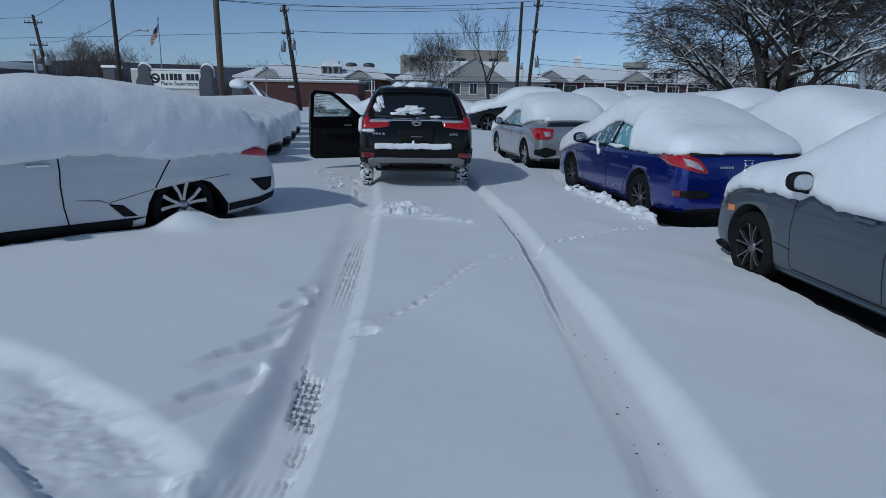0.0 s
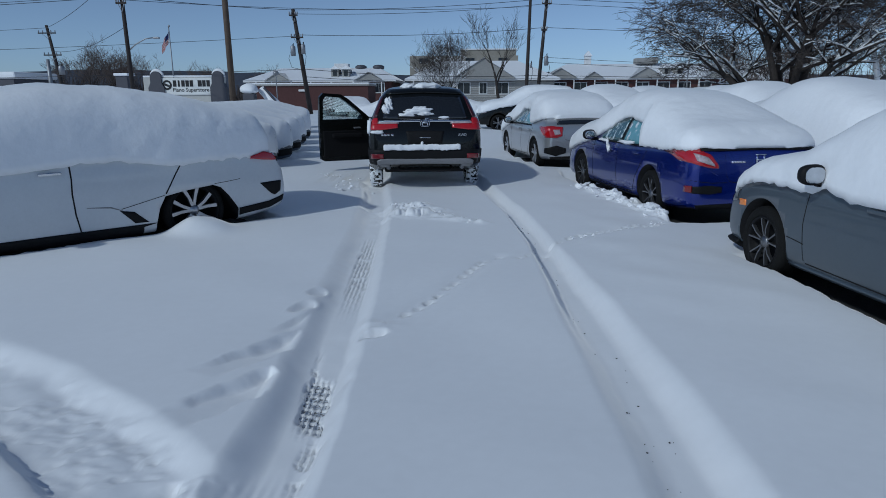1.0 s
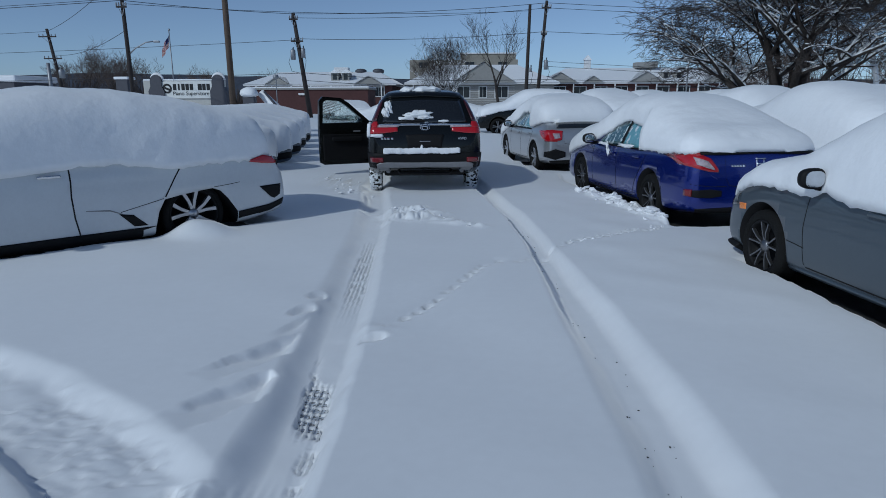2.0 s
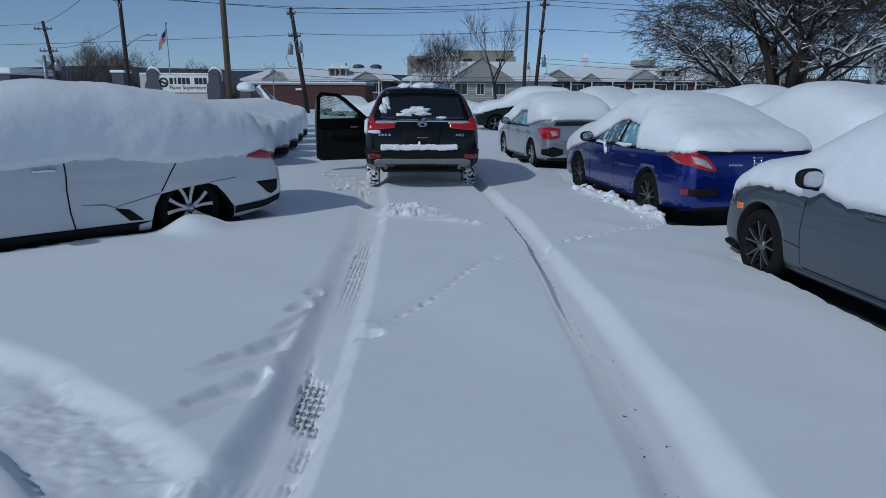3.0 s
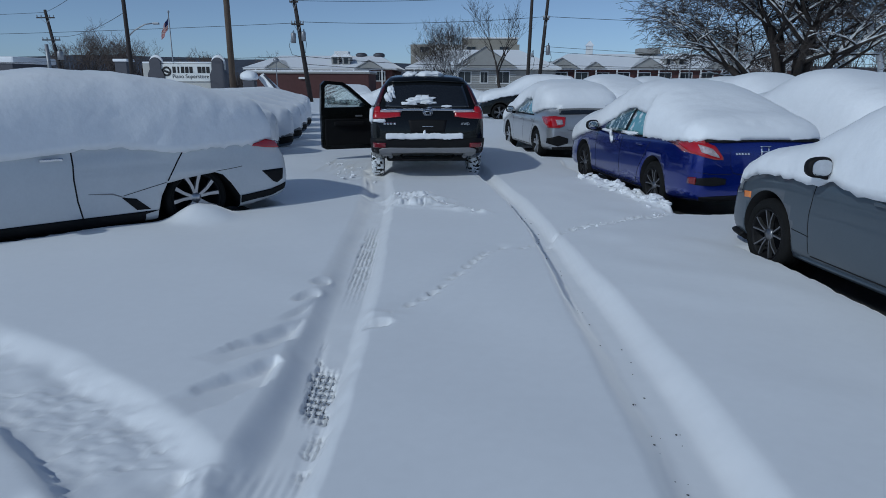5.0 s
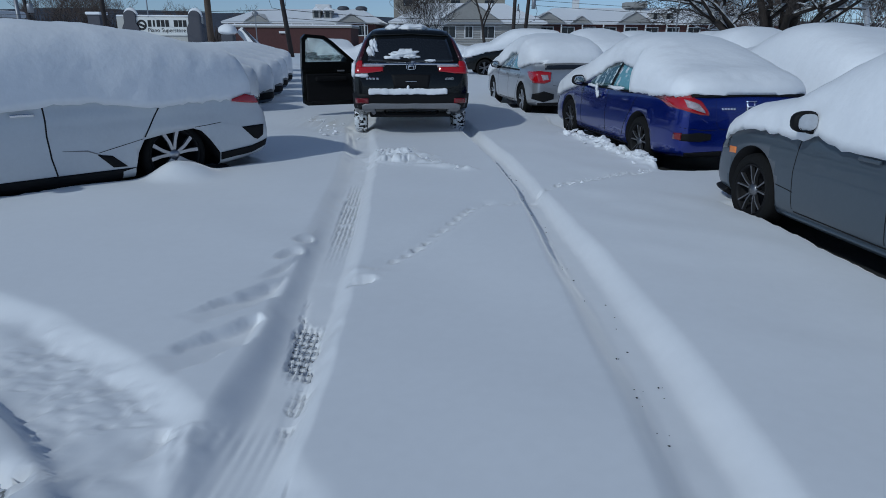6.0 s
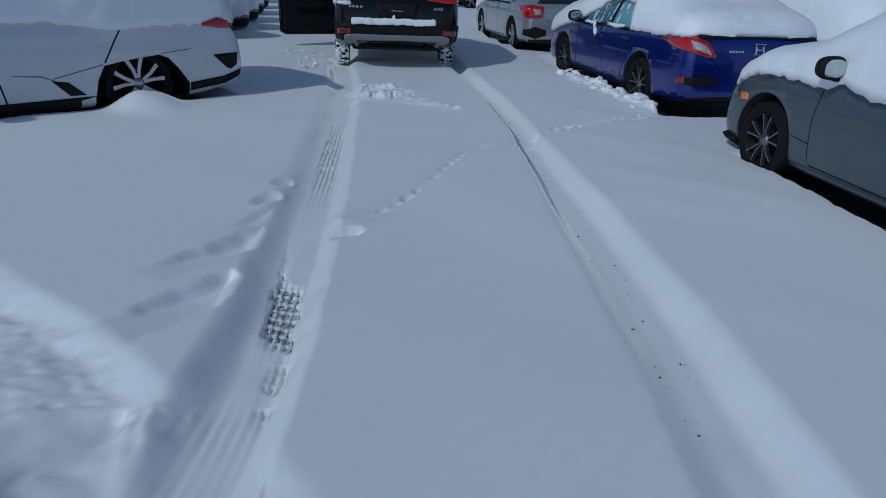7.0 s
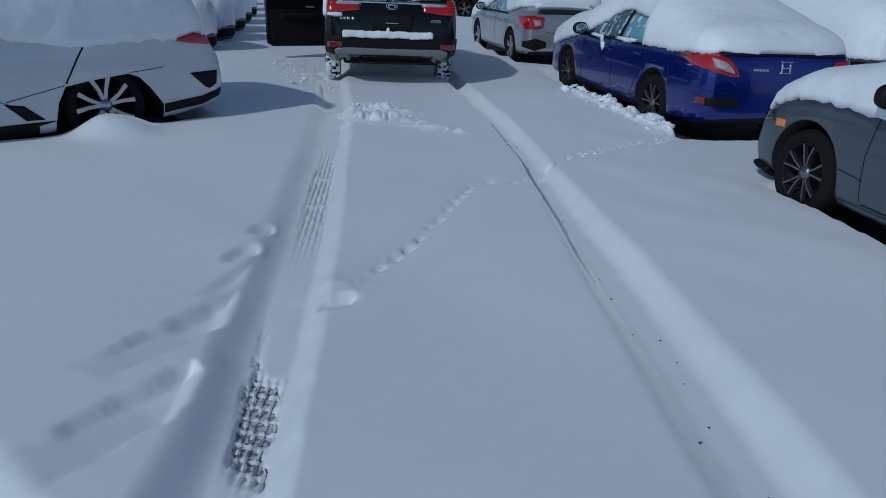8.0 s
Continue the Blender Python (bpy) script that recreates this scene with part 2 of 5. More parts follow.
def ground_height(px, py):
    near = np.exp(-(np.maximum(np.hypot(px, py - 6) - 25, 0) / 20) ** 2)
    h = 0.045 * value_noise(px, py, 1.9, 1) + 0.02 * value_noise(px + 0.4 * py, py, 0.75, 2)
    h = h * near - 0.07 * step(1.3, 3.2, px) * near
    h = h + 0.035 * value_noise(px * 0.8 - 0.25 * py, py + 0.3 * px, 0.42, 17) * step(1.15, 1.7, px) * (1 - step(2.3, 3.0, px)) * step(2.0, 3.5, py) * near
    # the older, churned curve
    d, s = gap_to(px, py, OLD_RUT)
    fine = value_noise(px, py, 0.045, 18) + 0.6 * value_noise(px, py, 0.027, 19)
    rough = 0.03 * fine * (value_noise(px, py, 0.3, 20) > -0.1) + 0.035 * value_noise(px, py, 0.17, 5) + 0.022 * value_noise(px, py, 0.07, 6)
    d = d + 0.05 * value_noise(px, py, 0.4, 15)
    inside = 1 - np.where(s > 0, step(0.2, 0.32, d), step(0.12, 0.32, d))
    h = h * (1 - inside) + inside * (-0.068 + 0.6 * rough)
    d, s = gap_to(px, py, TURN_RUT)
    d = d + 0.06 * value_noise(px, py, 0.3, 16)
    inside = 1 - step(0.1, 0.27, d)
    h = h * (1 - inside) + inside * (-0.028 + 0.5 * rough)
    # lower snow along the white car's side
    d, s = gap_to(px, py, [(-2.75, 6.85), (-3.6, 5.95), (-5.0, 4.6)])
    h = h + 0.01 * np.exp(-(d / 0.42) ** 2)
    # the two ruts of the last car
    for line, seed, wall, other in ((L_RUT, 11, 0.28, 0.2), (R_RUT, 12, 0.13, 0.135)):
        d, s = gap_to(px, py, line)
        wob = 1.0 if seed == 11 else 0.45
        d = d + wob * (0.025 * value_noise(px, py, 0.5, seed) + 0.012 * value_noise(px, py, 0.12, seed + 40))
        floor_z = (-0.095 if seed == 11 else -0.115) + 0.02 * value_noise(px, py, 0.9, seed + 7) + 0.01 * value_noise(px, py, 0.16, seed + 8)
        left = s > 0
        wide = 1 - step(3.0, 7.0, py)
        soft = np.where(left, wall, other) if seed == 11 else np.where(left, wall + 0.13 * wide, other + 0.1 * wide)
        core = np.where(left, 0.09, 0.06) if seed == 11 else np.where(left, 0.06, 0.05)
        inside = 1 - step(core, soft, d)
        h = h * (1 - inside) + floor_z * inside
        if seed == 11:
            # where the tyre pressed through to the asphalt its blocks left a print, and longer streaks
            edge = 0.3 * value_noise(px, py, 0.11, 94)
            bare = np.exp(-(((py + 2.2 * (px + 0.63) + edge - 3.0) / 0.25) ** 4)) * (1 - step(0.07, 0.1, d + 0.1 * edge)) + 0.5 * (1 - step(0.05, 0.09, d)) * np.exp(-(((py - 5.7) / 1.1) ** 4)) + 0.42 * (1 - step(0.03, 0.07, np.hypot(px + 0.55, (py - 2.42) / 4)))
            u, v = np.mod(px + 0.05 * (py - 3), 0.034) / 0.034, np.mod(py + 0.25 * px, 0.07) / 0.07
            block = np.where((u > 0.26) & (v > 0.14), 1.0, 0.0) * (value_noise(px, py, 0.13, 91) > -0.22)
            h = h - bare * (0.012 + 0.028 * block)
            # tread lines pressed into the packed snow where the wheel turned
            h = h + 0.0022 * np.sin(px * 150 - py * 9 + 6 * value_noise(px, py, 0.3, 93)) * inside * step(1.0, 1.3, py) * (1 - step(2.1, 2.4, py)) * (0.6 + value_noise(px, py, 0.2, 92))
    # dragged footsteps: a ramp that sinks towards its far end, and plain dents beside the rut
    beside, _ = gap_to(px, py, L_RUT)
    beside = step(0.22, 0.32, beside)
    for x, y, a, rx, ry, deep in ((-1.13, 3.36, 58, .27, .1, .065), (-1.1, 2.8, 56, .24, .12, .065), (-1.09, 2.1, 46, .14, .06, .035), (-.96, 3.92, 66, .16, .075, .045), (-2.2, 11.2, 40, .35, .11, .07), (-1.85, 10.6, 50, .3, .1, .06), (-2.3, 12.0, 60, .3, .1, .06)):
        c, s = math.cos(radians(a)), math.sin(radians(a))
        u, v = ((px - x) * c + (py - y) * s) / rx, (-(px - x) * s + (py - y) * c) / ry
        u = u + 0.12 * value_noise(px, py, 0.07, 78)
        v = v + 0.3 * value_noise(px, py, 0.08, 79)
        end = 1.95 if 2.5 < y < 4.2 else 1.0  # the nearer ones run out into the rut
        h = h - beside * deep * np.clip((u + 1) / 1.9, 0, 1) * (1 - step(end - 0.05, end + 0.07, u)) * (1 - step(0.75, 1.1, np.abs(v)))
    for x, y, a, rx, ry in ((-1.0, 4.3, 70, .14, .065), (-.98, 4.66, 80, .12, .06), (-.44, 3.8, 30, .1, .06), (-1.6, 9.9, 60, .2, .1), (-1.75, 11.6, 30, .25, .1), (-2.0, 12.4, 60, .2, .1), (-1.5, 10.4, 60, .2, .1)):
        h = dent(h, px, py, x, y, a, rx, ry, 0.035, 0.1)
    for line, gapm, r in (([(0.45, 5.78), (0.31, 5.57), (0.18, 5.19), (0.0, 4.77), (-0.19, 4.35), (-0.36, 4.05)], 0.13, 0.04), ([(0.65, 5.78), (1.1, 6.39), (1.46, 6.76), (1.82, 7.06), (2.2, 7.3), (2.6, 7.73)], 0.14, 0.042)):
        d, s = gap_to(px, py, line)
        h = h - 0.016 * np.exp(-(d / 0.08) ** 2)
        for (ax, ay), (bx, by) in zip(line, line[1:]):
            k = max(1, int(math.hypot(bx - ax, by - ay) / gapm))
            for i in range(k):
                h = dent(h, px, py, ax + (bx - ax) * i / k, ay + (by - ay) * i / k + 0.05 * math.sin(i * 5.3 + ax * 9), 50 + 40 * math.sin(i * 3.1), r * (0.8 + 0.5 * ((i * 37) % 5) / 5), r * 0.8, 0.028, 0.35)
    # lumps kicked up between the ruts
    for x, y, r, k in ((-0.75, 8.4, 0.24, 0.07), (-0.45, 8.36, 0.14, 0.08), (-0.2, 8.2, 0.1, 0.07), (-0.62, 7.82, 0.17, 0.08), (-0.35, 7.82, 0.17, 0.08), (-0.08, 7.68, 0.12, 0.075), (0.12, 7.52, 0.08, 0.07), (0.32, 7.38, 0.07, 0.07), (-0.44, 3.95, 0.11, 0.03),
                       (-1.55, 10.6, 0.2, 0.06), (-1.85, 11.0, 0.24, 0.06), (-2.2, 11.7, 0.28, 0.06), (-1.3, 10.2, 0.16, 0.05)):
        d = np.hypot((px - x) / 1.4, py - y) / r
        h = h + k * np.exp(-d * d) * (0.1 + 1.7 * np.abs(value_noise(px, py * 1.6, 0.17, 21)) + 0.9 * np.abs(value_noise(px, py, 0.06, 22)))
    # scuffed, lumpy edges at the blue car's side
    d, s = gap_to(px, py, [(2.6, 7.9), (2.35, 9.0), (2.1, 10.4)])
    h = h + np.exp(-(d / 0.16) ** 2) * (0.03 + 0.13 * value_noise(px, py, 0.13, 31))
    # hollows under the parked cars, and drifts at their wheels
    for x, y, a, hw, back, fore, z in CAR_HOLLOWS:
        c0, s0 = math.cos(radians(a)), math.sin(radians(a))
        u, v = (px - x) * c0 + (py - y) * s0, -(px - x) * s0 + (py - y) * c0
        d = np.maximum(np.abs(u) - hw, np.maximum(back - v, v - fore)) + 0.09 * value_noise(px, py, 0.45, 41) + 0.03 * value_noise(px, py, 0.13, 42)
        inside = 1 - step(-0.05, 0.07, d)
        h = h * (1 - inside) + (z - 0.05) * inside
    # trodden spots where the asphalt shows
    for x, y, r in ((-1.44, 1.86, 0.12), (-1.22, 1.48, 0.12)):
        w = np.exp(-(np.hypot(px - x, py - y) / r) ** 4)
        h = h - w * (0.04 + 0.25 * np.maximum(0, value_noise(px, py, 0.06, 95) + 0.15))
    for x, y, r, k in DRIFTS:
        d = np.hypot(px - x, py - y) / r
        h = h + k * np.exp(-d ** 2.4)
    return h


# x, y, heading, half width, rear and front ends and pavement height of the bare strip beneath each near car
CAR_HOLLOWS = [(3.48, 8.80, 9.0, 0.93, -0.95, 3.5, -0.195), (4.0, 3.17, 7.0, 0.87, -1.0, 3.0, -0.2), (2.58, 14.65, 9.0, 0.9, -0.8, 3.5, -0.16), (-3.46, 7.58, 136.0, 0.84, -1.0, 3.6, -0.14)]
# x, y, radius and height of drifts
DRIFTS = [(-2.68, 6.85, 0.26, 0.14), (-2.86, 6.72, 0.18, 0.06)]

# ---- cars: local y ahead from the rear axle, x to the right, z up from the pavement ----
SEDAN = dict(w=0.9, wb=2.70, r=0.325, rear=-1.04, front=3.58, zb=0.19, zrear=0.27, zfront=0.2, belt=0.92,
             top=[(-1.04, 0.70), (-1.02, 0.98), (-0.9, 1.05), (-0.5, 1.1), (0.0, 1.24), (0.5, 1.37), (1.0, 1.415), (1.4, 1.39),
                  (1.9, 1.22), (2.35, 1.0), (2.9, 0.92), (3.4, 0.76), (3.58, 0.58)])
SHORT_NOSE = dict(SEDAN, front=3.44, top=SEDAN["top"][:-2] + [(3.3, 0.78), (3.44, 0.58)])
HATCH = dict(SEDAN, rear=-0.84, zrear=0.26,
             top=[(-0.84, 0.66), (-0.8, 0.95), (-0.62, 1.06), (-0.3, 1.2), (0.2, 1.36), (0.8, 1.42), (1.3, 1.39),
                  (1.9, 1.22), (2.35, 1.0), (2.9, 0.92), (3.4, 0.76), (3.58, 0.58)])
LIFTBACK = dict(w=0.935, wb=2.75, r=0.345, rear=-1.2, front=3.75, zb=0.14, zrear=0.25, zfront=0.2, belt=0.95,
                top=[(-1.2, 0.66), (-1.14, 0.76), (-1.06, 0.86), (-0.97, 0.98), (-0.85, 1.06), (-0.5, 1.18), (0.0, 1.33), (0.6, 1.45), (1.2, 1.478), (1.6, 1.42),
                     (2.1, 1.2), (2.5, 1.02), (3.1, 0.94), (3.6, 0.76), (3.75, 0.58)])
SUV = dict(w=0.927, wb=2.66, r=0.36, rear=-0.99, front=3.56, zb=0.3, zrear=0.44, zfront=0.28, belt=1.08,
           top=[(-0.99, 0.80), (-0.96, 1.0), (-0.9, 1.12), (-0.78, 1.3), (-0.62, 1.54), (-0.45, 1.62), (0.3, 1.67), (1.0, 1.68), (1.4, 1.64),
                (1.9, 1.38), (2.3, 1.12), (3.0, 1.02), (3.45, 0.84), (3.56, 0.6)])


def section(c, y):
    """Half section (x, z), from the floor's middle to the roof's middle."""
    zt = smooth_keys(c["top"], y) if y > c["rear"] + 0.12 else lerp_keys(c["top"], y)
    ends = min(y - c["rear"], c["front"] - y)
    w = c["w"] * lerp_keys([(0, 0.80), (0.04, 0.88), (0.12, 0.945), (0.3, 0.975), (0.7, 1.0)], ends)
    r0, f0 = c["rear"], c["front"]
    zb = lerp_keys([(r0, c["zrear"] + 0.1), (r0 + 0.06, c["zrear"]), (r0 + 0.55, c["zb"] + 0.02), (0.4, c["zb"]), (2.2, c["zb"]), (f0 - 0.1, c["zfront"]), (f0, c["zfront"] + 0.1)], y)
    belt = min(c["belt"], zt - 0.05)
    g = max(0.0, zt - belt - 0.05)
    xr = w - 0.06 - 0.42 * g
    mid = zb + 0.45 * (belt - zb)
    return [(0, zb), (w - 0.16, zb), (w - 0.05, zb + 0.03), (w - 0.012, zb + 0.13), (w, mid), (w - 0.004, belt - 0.13), (w - 0.03, belt),
            ((w - 0.03 + xr) / 2 + 0.01, belt + 0.5 * (zt - 0.05 - belt) + 0.001), (xr, zt - 0.045 + 0.002), (xr - 0.11, zt - 0.008), (xr * 0.45, zt + 0.012), (0, zt + 0.018)]


def half_width(c, y, z):
    s = section(c, y)[2:]
    return float(np.interp(z, [q[1] for q in s], [q[0] for q in s]))


def slab(bm, outline, xa, xb):
    """A prism across x over an outline of (along, height)."""
    a, b = [[bm.verts.new((x, y, z)) for y, z in outline] for x in sorted((xa, xb))]
    faces = [bm.faces.new(a), bm.faces.new(b[::-1])]
    faces += [bm.faces.new((a[k], b[k], b[(k + 1) % len(a)], a[(k + 1) % len(a)])) for k in range(len(a))]
    bmesh.ops.recalc_face_normals(bm, faces=faces)


def body_mesh(c, paint, arch=0.05, skirted=None):
    ys = sorted(set([c["rear"] + d for d in (0, 0.02, 0.05, 0.09, 0.14, 0.2, 0.28)] + [c["front"] - d for d in (0, 0.02, 0.06, 0.12, 0.2, 0.3)]
                    + list(np.arange(c["rear"] + 0.38, c["front"] - 0.35, 0.11))))
    bm = bmesh.new()
    rings = []
    for y in ys:
        s = section(c, y)
        loop = s + [(-x, z) for x, z in s[-2:0:-1]]
        rings.append([bm.verts.new((x, y, z)) for x, z in loop])
    n = len(rings[0])
    for a, b in zip(rings, rings[1:]):
        for k in range(n):
            bm.faces.new((a[k], a[(k + 1) % n], b[(k + 1) % n], b[k]))
    bm.faces.new(rings[0])
    bm.faces.new(rings[-1][::-1])
    bmesh.ops.recalc_face_normals(bm, faces=bm.faces)
    shell = new("shell", mesh_from(bm, "shell", [paint, PLASTIC]))
    sub = shell.modifiers.new("sub", "SUBSURF")
    sub.levels = sub.render_levels = 1
    cut = bmesh.new()
    for y in (0, c["wb"]):
        for side in (-1, 1):
            bmesh.ops.create_cone(cut, cap_ends=True, segments=40, radius1=c["r"] + arch, radius2=c["r"] + arch, depth=0.5,
                                  matrix=Matrix.Translation((side * (c["w"] - 0.02), y, c["r"] + 0.02)) @ Matrix.Rotation(math.pi / 2, 4, "Y")) if y or not skirted else slab(cut, skirted, side * (c["w"] - 0.26), side * (c["w"] + 0.2))
    for f in cut.faces:
        f.material_index = 1
    cutter = new("cutter", mesh_from(cut, "cutter", [paint, PLASTIC]))
    bo = shell.modifiers.new("cut", "BOOLEAN")
    bo.object, bo.operation, bo.solver = cutter, "DIFFERENCE", "EXACT"
    dg = bpy.context.evaluated_depsgraph_get()
    me = bpy.data.meshes.new_from_object(shell.evaluated_get(dg), depsgraph=dg)
    for tmp in (shell, cutter):
        bpy.data.objects.remove(tmp)
    me.name = "body"
    tree = BVHTree.FromPolygons([v.co for v in me.vertices], [p.vertices for p in me.polygons])
    return me, tree


AIM = {"L": (Vector((-3, 0, 0)), Vector((1, 0, 0))), "R": (Vector((3, 0, 0)), Vector((-1, 0, 0))), "B": (Vector((0, -4, 0)), Vector((0, 1, 0)))}


def patch(name, parent, tree, side, upper, lower, material, off=0.006, n=14, rows=5, deep=0.014, label=""):
    """A panel that lies on the body between an upper and a lower line of (along, height), with thickness."""
    start, way = AIM[side]

    def at(line, u):
        d = np.linspace(0, 1, len(line))
        return float(np.interp(u, d, [q[0] for q in line])), float(np.interp(u, d, [q[1] for q in line]))

    bm = bmesh.new()
    front, back = [], []
    last = None
    for i in range(n + 1):
        a, b = at(upper, i / n), at(lower, i / n)
        fr, bk = [], []
        for j in range(rows + 1):
            p = (a[0] + (b[0] - a[0]) * j / rows, a[1] + (b[1] - a[1]) * j / rows)
            o = Vector((p[0], -4, p[1])) if side == "B" else Vector((start.x, p[0], p[1]))
            hit = tree.ray_cast(o, way)
            if hit[0] is None:
                hit = tree.find_nearest(last if last is not None else o + way * 3)
            last = hit[0]
            nrm = hit[1] if hit[1].dot(way) < 0 else -hit[1]
            fr.append(bm.verts.new(hit[0] + nrm * off))
            bk.append(bm.verts.new(hit[0] - nrm * deep))
        front.append(fr)
        back.append(bk)
    for g, flip in ((front, False), (back, True)):
        for i in range(n):
            for j in range(rows):
                q = (g[i][j], g[i][j + 1], g[i + 1][j + 1], g[i + 1][j])
                bm.faces.new(q[::-1] if flip else q)
    rim_f = [front[i][0] for i in range(n + 1)] + front[n][1:] + [front[i][rows] for i in range(n - 1, -1, -1)] + front[0][rows - 1:0:-1]
    rim_b = [back[i][0] for i in range(n + 1)] + back[n][1:] + [back[i][rows] for i in range(n - 1, -1, -1)] + back[0][rows - 1:0:-1]
    for k in range(len(rim_f)):
        k2 = (k + 1) % len(rim_f)
        bm.faces.new((rim_f[k], rim_f[k2], rim_b[k2], rim_b[k]))
    bmesh.ops.recalc_face_normals(bm, faces=bm.faces)
    return part(name, bm, material, parent, label, smooth=True)


def seam(parent, tree, side, pts, wide=0.007):
    """A dark gap between panels along pts."""
    d = Vector((pts[-1][0] - pts[0][0], pts[-1][1] - pts[0][1])).normalized()
    nx, nz = -d.y * wide / 2, d.x * wide / 2
    return patch("panel_gap", parent, tree, side, [(a + nx, b + nz) for a, b in pts], [(a - nx, b - nz) for a, b in pts], SEAM, off=0.002, n=max(8, 4 * len(pts)), rows=1)


def wheel(parent, c, x, y, rim_mat, tyre_mat, spokes=5, split=0.16, turn=0.0, lip=None, wall=0.095, fat=0.018):
    """A tyre with a rim of paired spokes under one wheel part; the outer face is at x."""
    side = -1 if x < 0 else 1
    r = c["r"]
    w = new("wheel")
    w.parent = parent
    w.matrix_local = Matrix.Translation((x, y, r)) @ Matrix.Rotation(turn, 4, "X") @ Matrix.Diagonal((side, 1, 1, 1))
    rr = r - wall
    bm = lathe(bmesh.new(), [(-0.2, rr), (-0.205, r - 0.04), (-0.185, r - 0.006), (-0.15, r), (-0.06, r), (-0.025, r - 0.006), (0.0, r - 0.04), (-0.004, r - wall * 0.8), (-0.015, rr), (-0.2, rr)], 40)
    part("tyre", bm, tyre_mat, w, smooth=True)
    bm = lathe(bmesh.new(), [(-0.16, 0.0), (-0.16, rr - 0.03), (-0.03, rr - 0.022), (-0.012, rr - 0.012), (-0.008, rr), (-0.02, rr + 0.004)], 40)
    part("rim", bm, lip or rim_mat, w, smooth=True)
    bm = bmesh.new()
    for k in range(spokes):
        for s in (-1, 1):
            a0, a1 = k * math.tau / spokes + s * 0.14, k * math.tau / spokes + s * split
            v = []
            for rad, ang, half, dep in ((0.035, a0, min(0.016, fat), -0.035), (rr * 0.55, (a0 + a1) / 2, fat * 0.8, -0.018), (rr - 0.004, a1, fat, -0.014)):
                u, t = Vector((0, math.cos(ang), math.sin(ang))), Vector((0, -math.sin(ang), math.cos(ang)))
                v.append([bm.verts.new(Vector((dep, 0, 0)) + u * rad + t * half), bm.verts.new(Vector((dep, 0, 0)) + u * rad - t * half),
                          bm.verts.new(Vector((dep - 0.03, 0, 0)) + u * rad - t * half * 1.3), bm.verts.new(Vector((dep - 0.03, 0, 0)) + u * rad + t * half * 1.3)])
            for p, q in zip(v, v[1:]):
                for e in range(4):
                    bm.faces.new((p[e], p[(e + 1) % 4], q[(e + 1) % 4], q[e]))
    bmesh.ops.recalc_face_normals(bm, faces=bm.faces)
    part("spokes", bm, rim_mat, w)
    part("hub_cap", lathe(bmesh.new(), [(-0.05, 0.06), (-0.03, 0.055), (-0.024, 0.034), (-0.02, 0.03), (-0.018, 0.0)], 20), rim_mat, w, smooth=True)
    return w


def mirror(parent, c, y, z, paint, side=-1):
    bm = bmesh.new()
    bmesh.ops.create_uvsphere(bm, u_segments=16, v_segments=10, radius=1.0)
    for v in bm.verts:
        x0, y0, z0 = v.co
        p = 0.72
        v.co = (math.copysign(abs(x0) ** p, x0) * 0.1, math.copysign(abs(y0) ** 0.8, y0) * (0.085 if y0 > 0 else 0.035), math.copysign(abs(z0) ** p, z0) * 0.08 * (1 - 0.12 * x0 * side))
    bmesh.ops.translate(bm, verts=bm.verts, vec=(side * (c["w"] + 0.11), y, z))
    ob = part("wing_mirror", bm, paint, parent, "wing mirror in a dark housing", smooth=True)
    bm = bmesh.new()
    bmesh.ops.create_uvsphere(bm, u_segments=16, v_segments=10, radius=1.0)
    for v in bm.verts:
        x0, y0, z0 = v.co
        v.co = (side * (c["w"] + 0.105) + math.copysign(abs(x0) ** 0.72, x0) * 0.078, y - 0.034 + y0 * 0.006, z + math.copysign(abs(z0) ** 0.72, z0) * 0.062)
    part("mirror_glass", bm, MIRROR_GLASS, ob)
    bm = box(bmesh.new(), side * (c["w"] + 0.005), y + 0.03, z - 0.07, 0.09, 0.06, 0.05, 0.012)
    part("mirror_foot", bm, PLASTIC, ob)
    return ob


def car(name, label, c, m, paint, group="parked cars", rim_mat=RIM_DARK, tyre_mat=RUBBER, arch=0.05, split=0.16, spokes=5, lip=None, turns=(0.3, 0.9, 0.1, 0.6), wall=0.095, fat=0.018, skirted=None):
    t = thing(name, label, "car", m, group)
    me, tree = body_mesh(c, paint, arch, skirted)
    b = new("body", me)
    b.parent = t
    inset = c["w"] - (0.05 if skirted else 0.015)
    for k, (x, y) in enumerate(((-inset, 0), (inset, 0), (-inset, c["wb"]), (inset, c["wb"]))):
        wheel(t, c, x, y, rim_mat, tyre_mat, spokes, split, turns[k], lip or PLASTIC, wall, fat)
    return t, b, tree


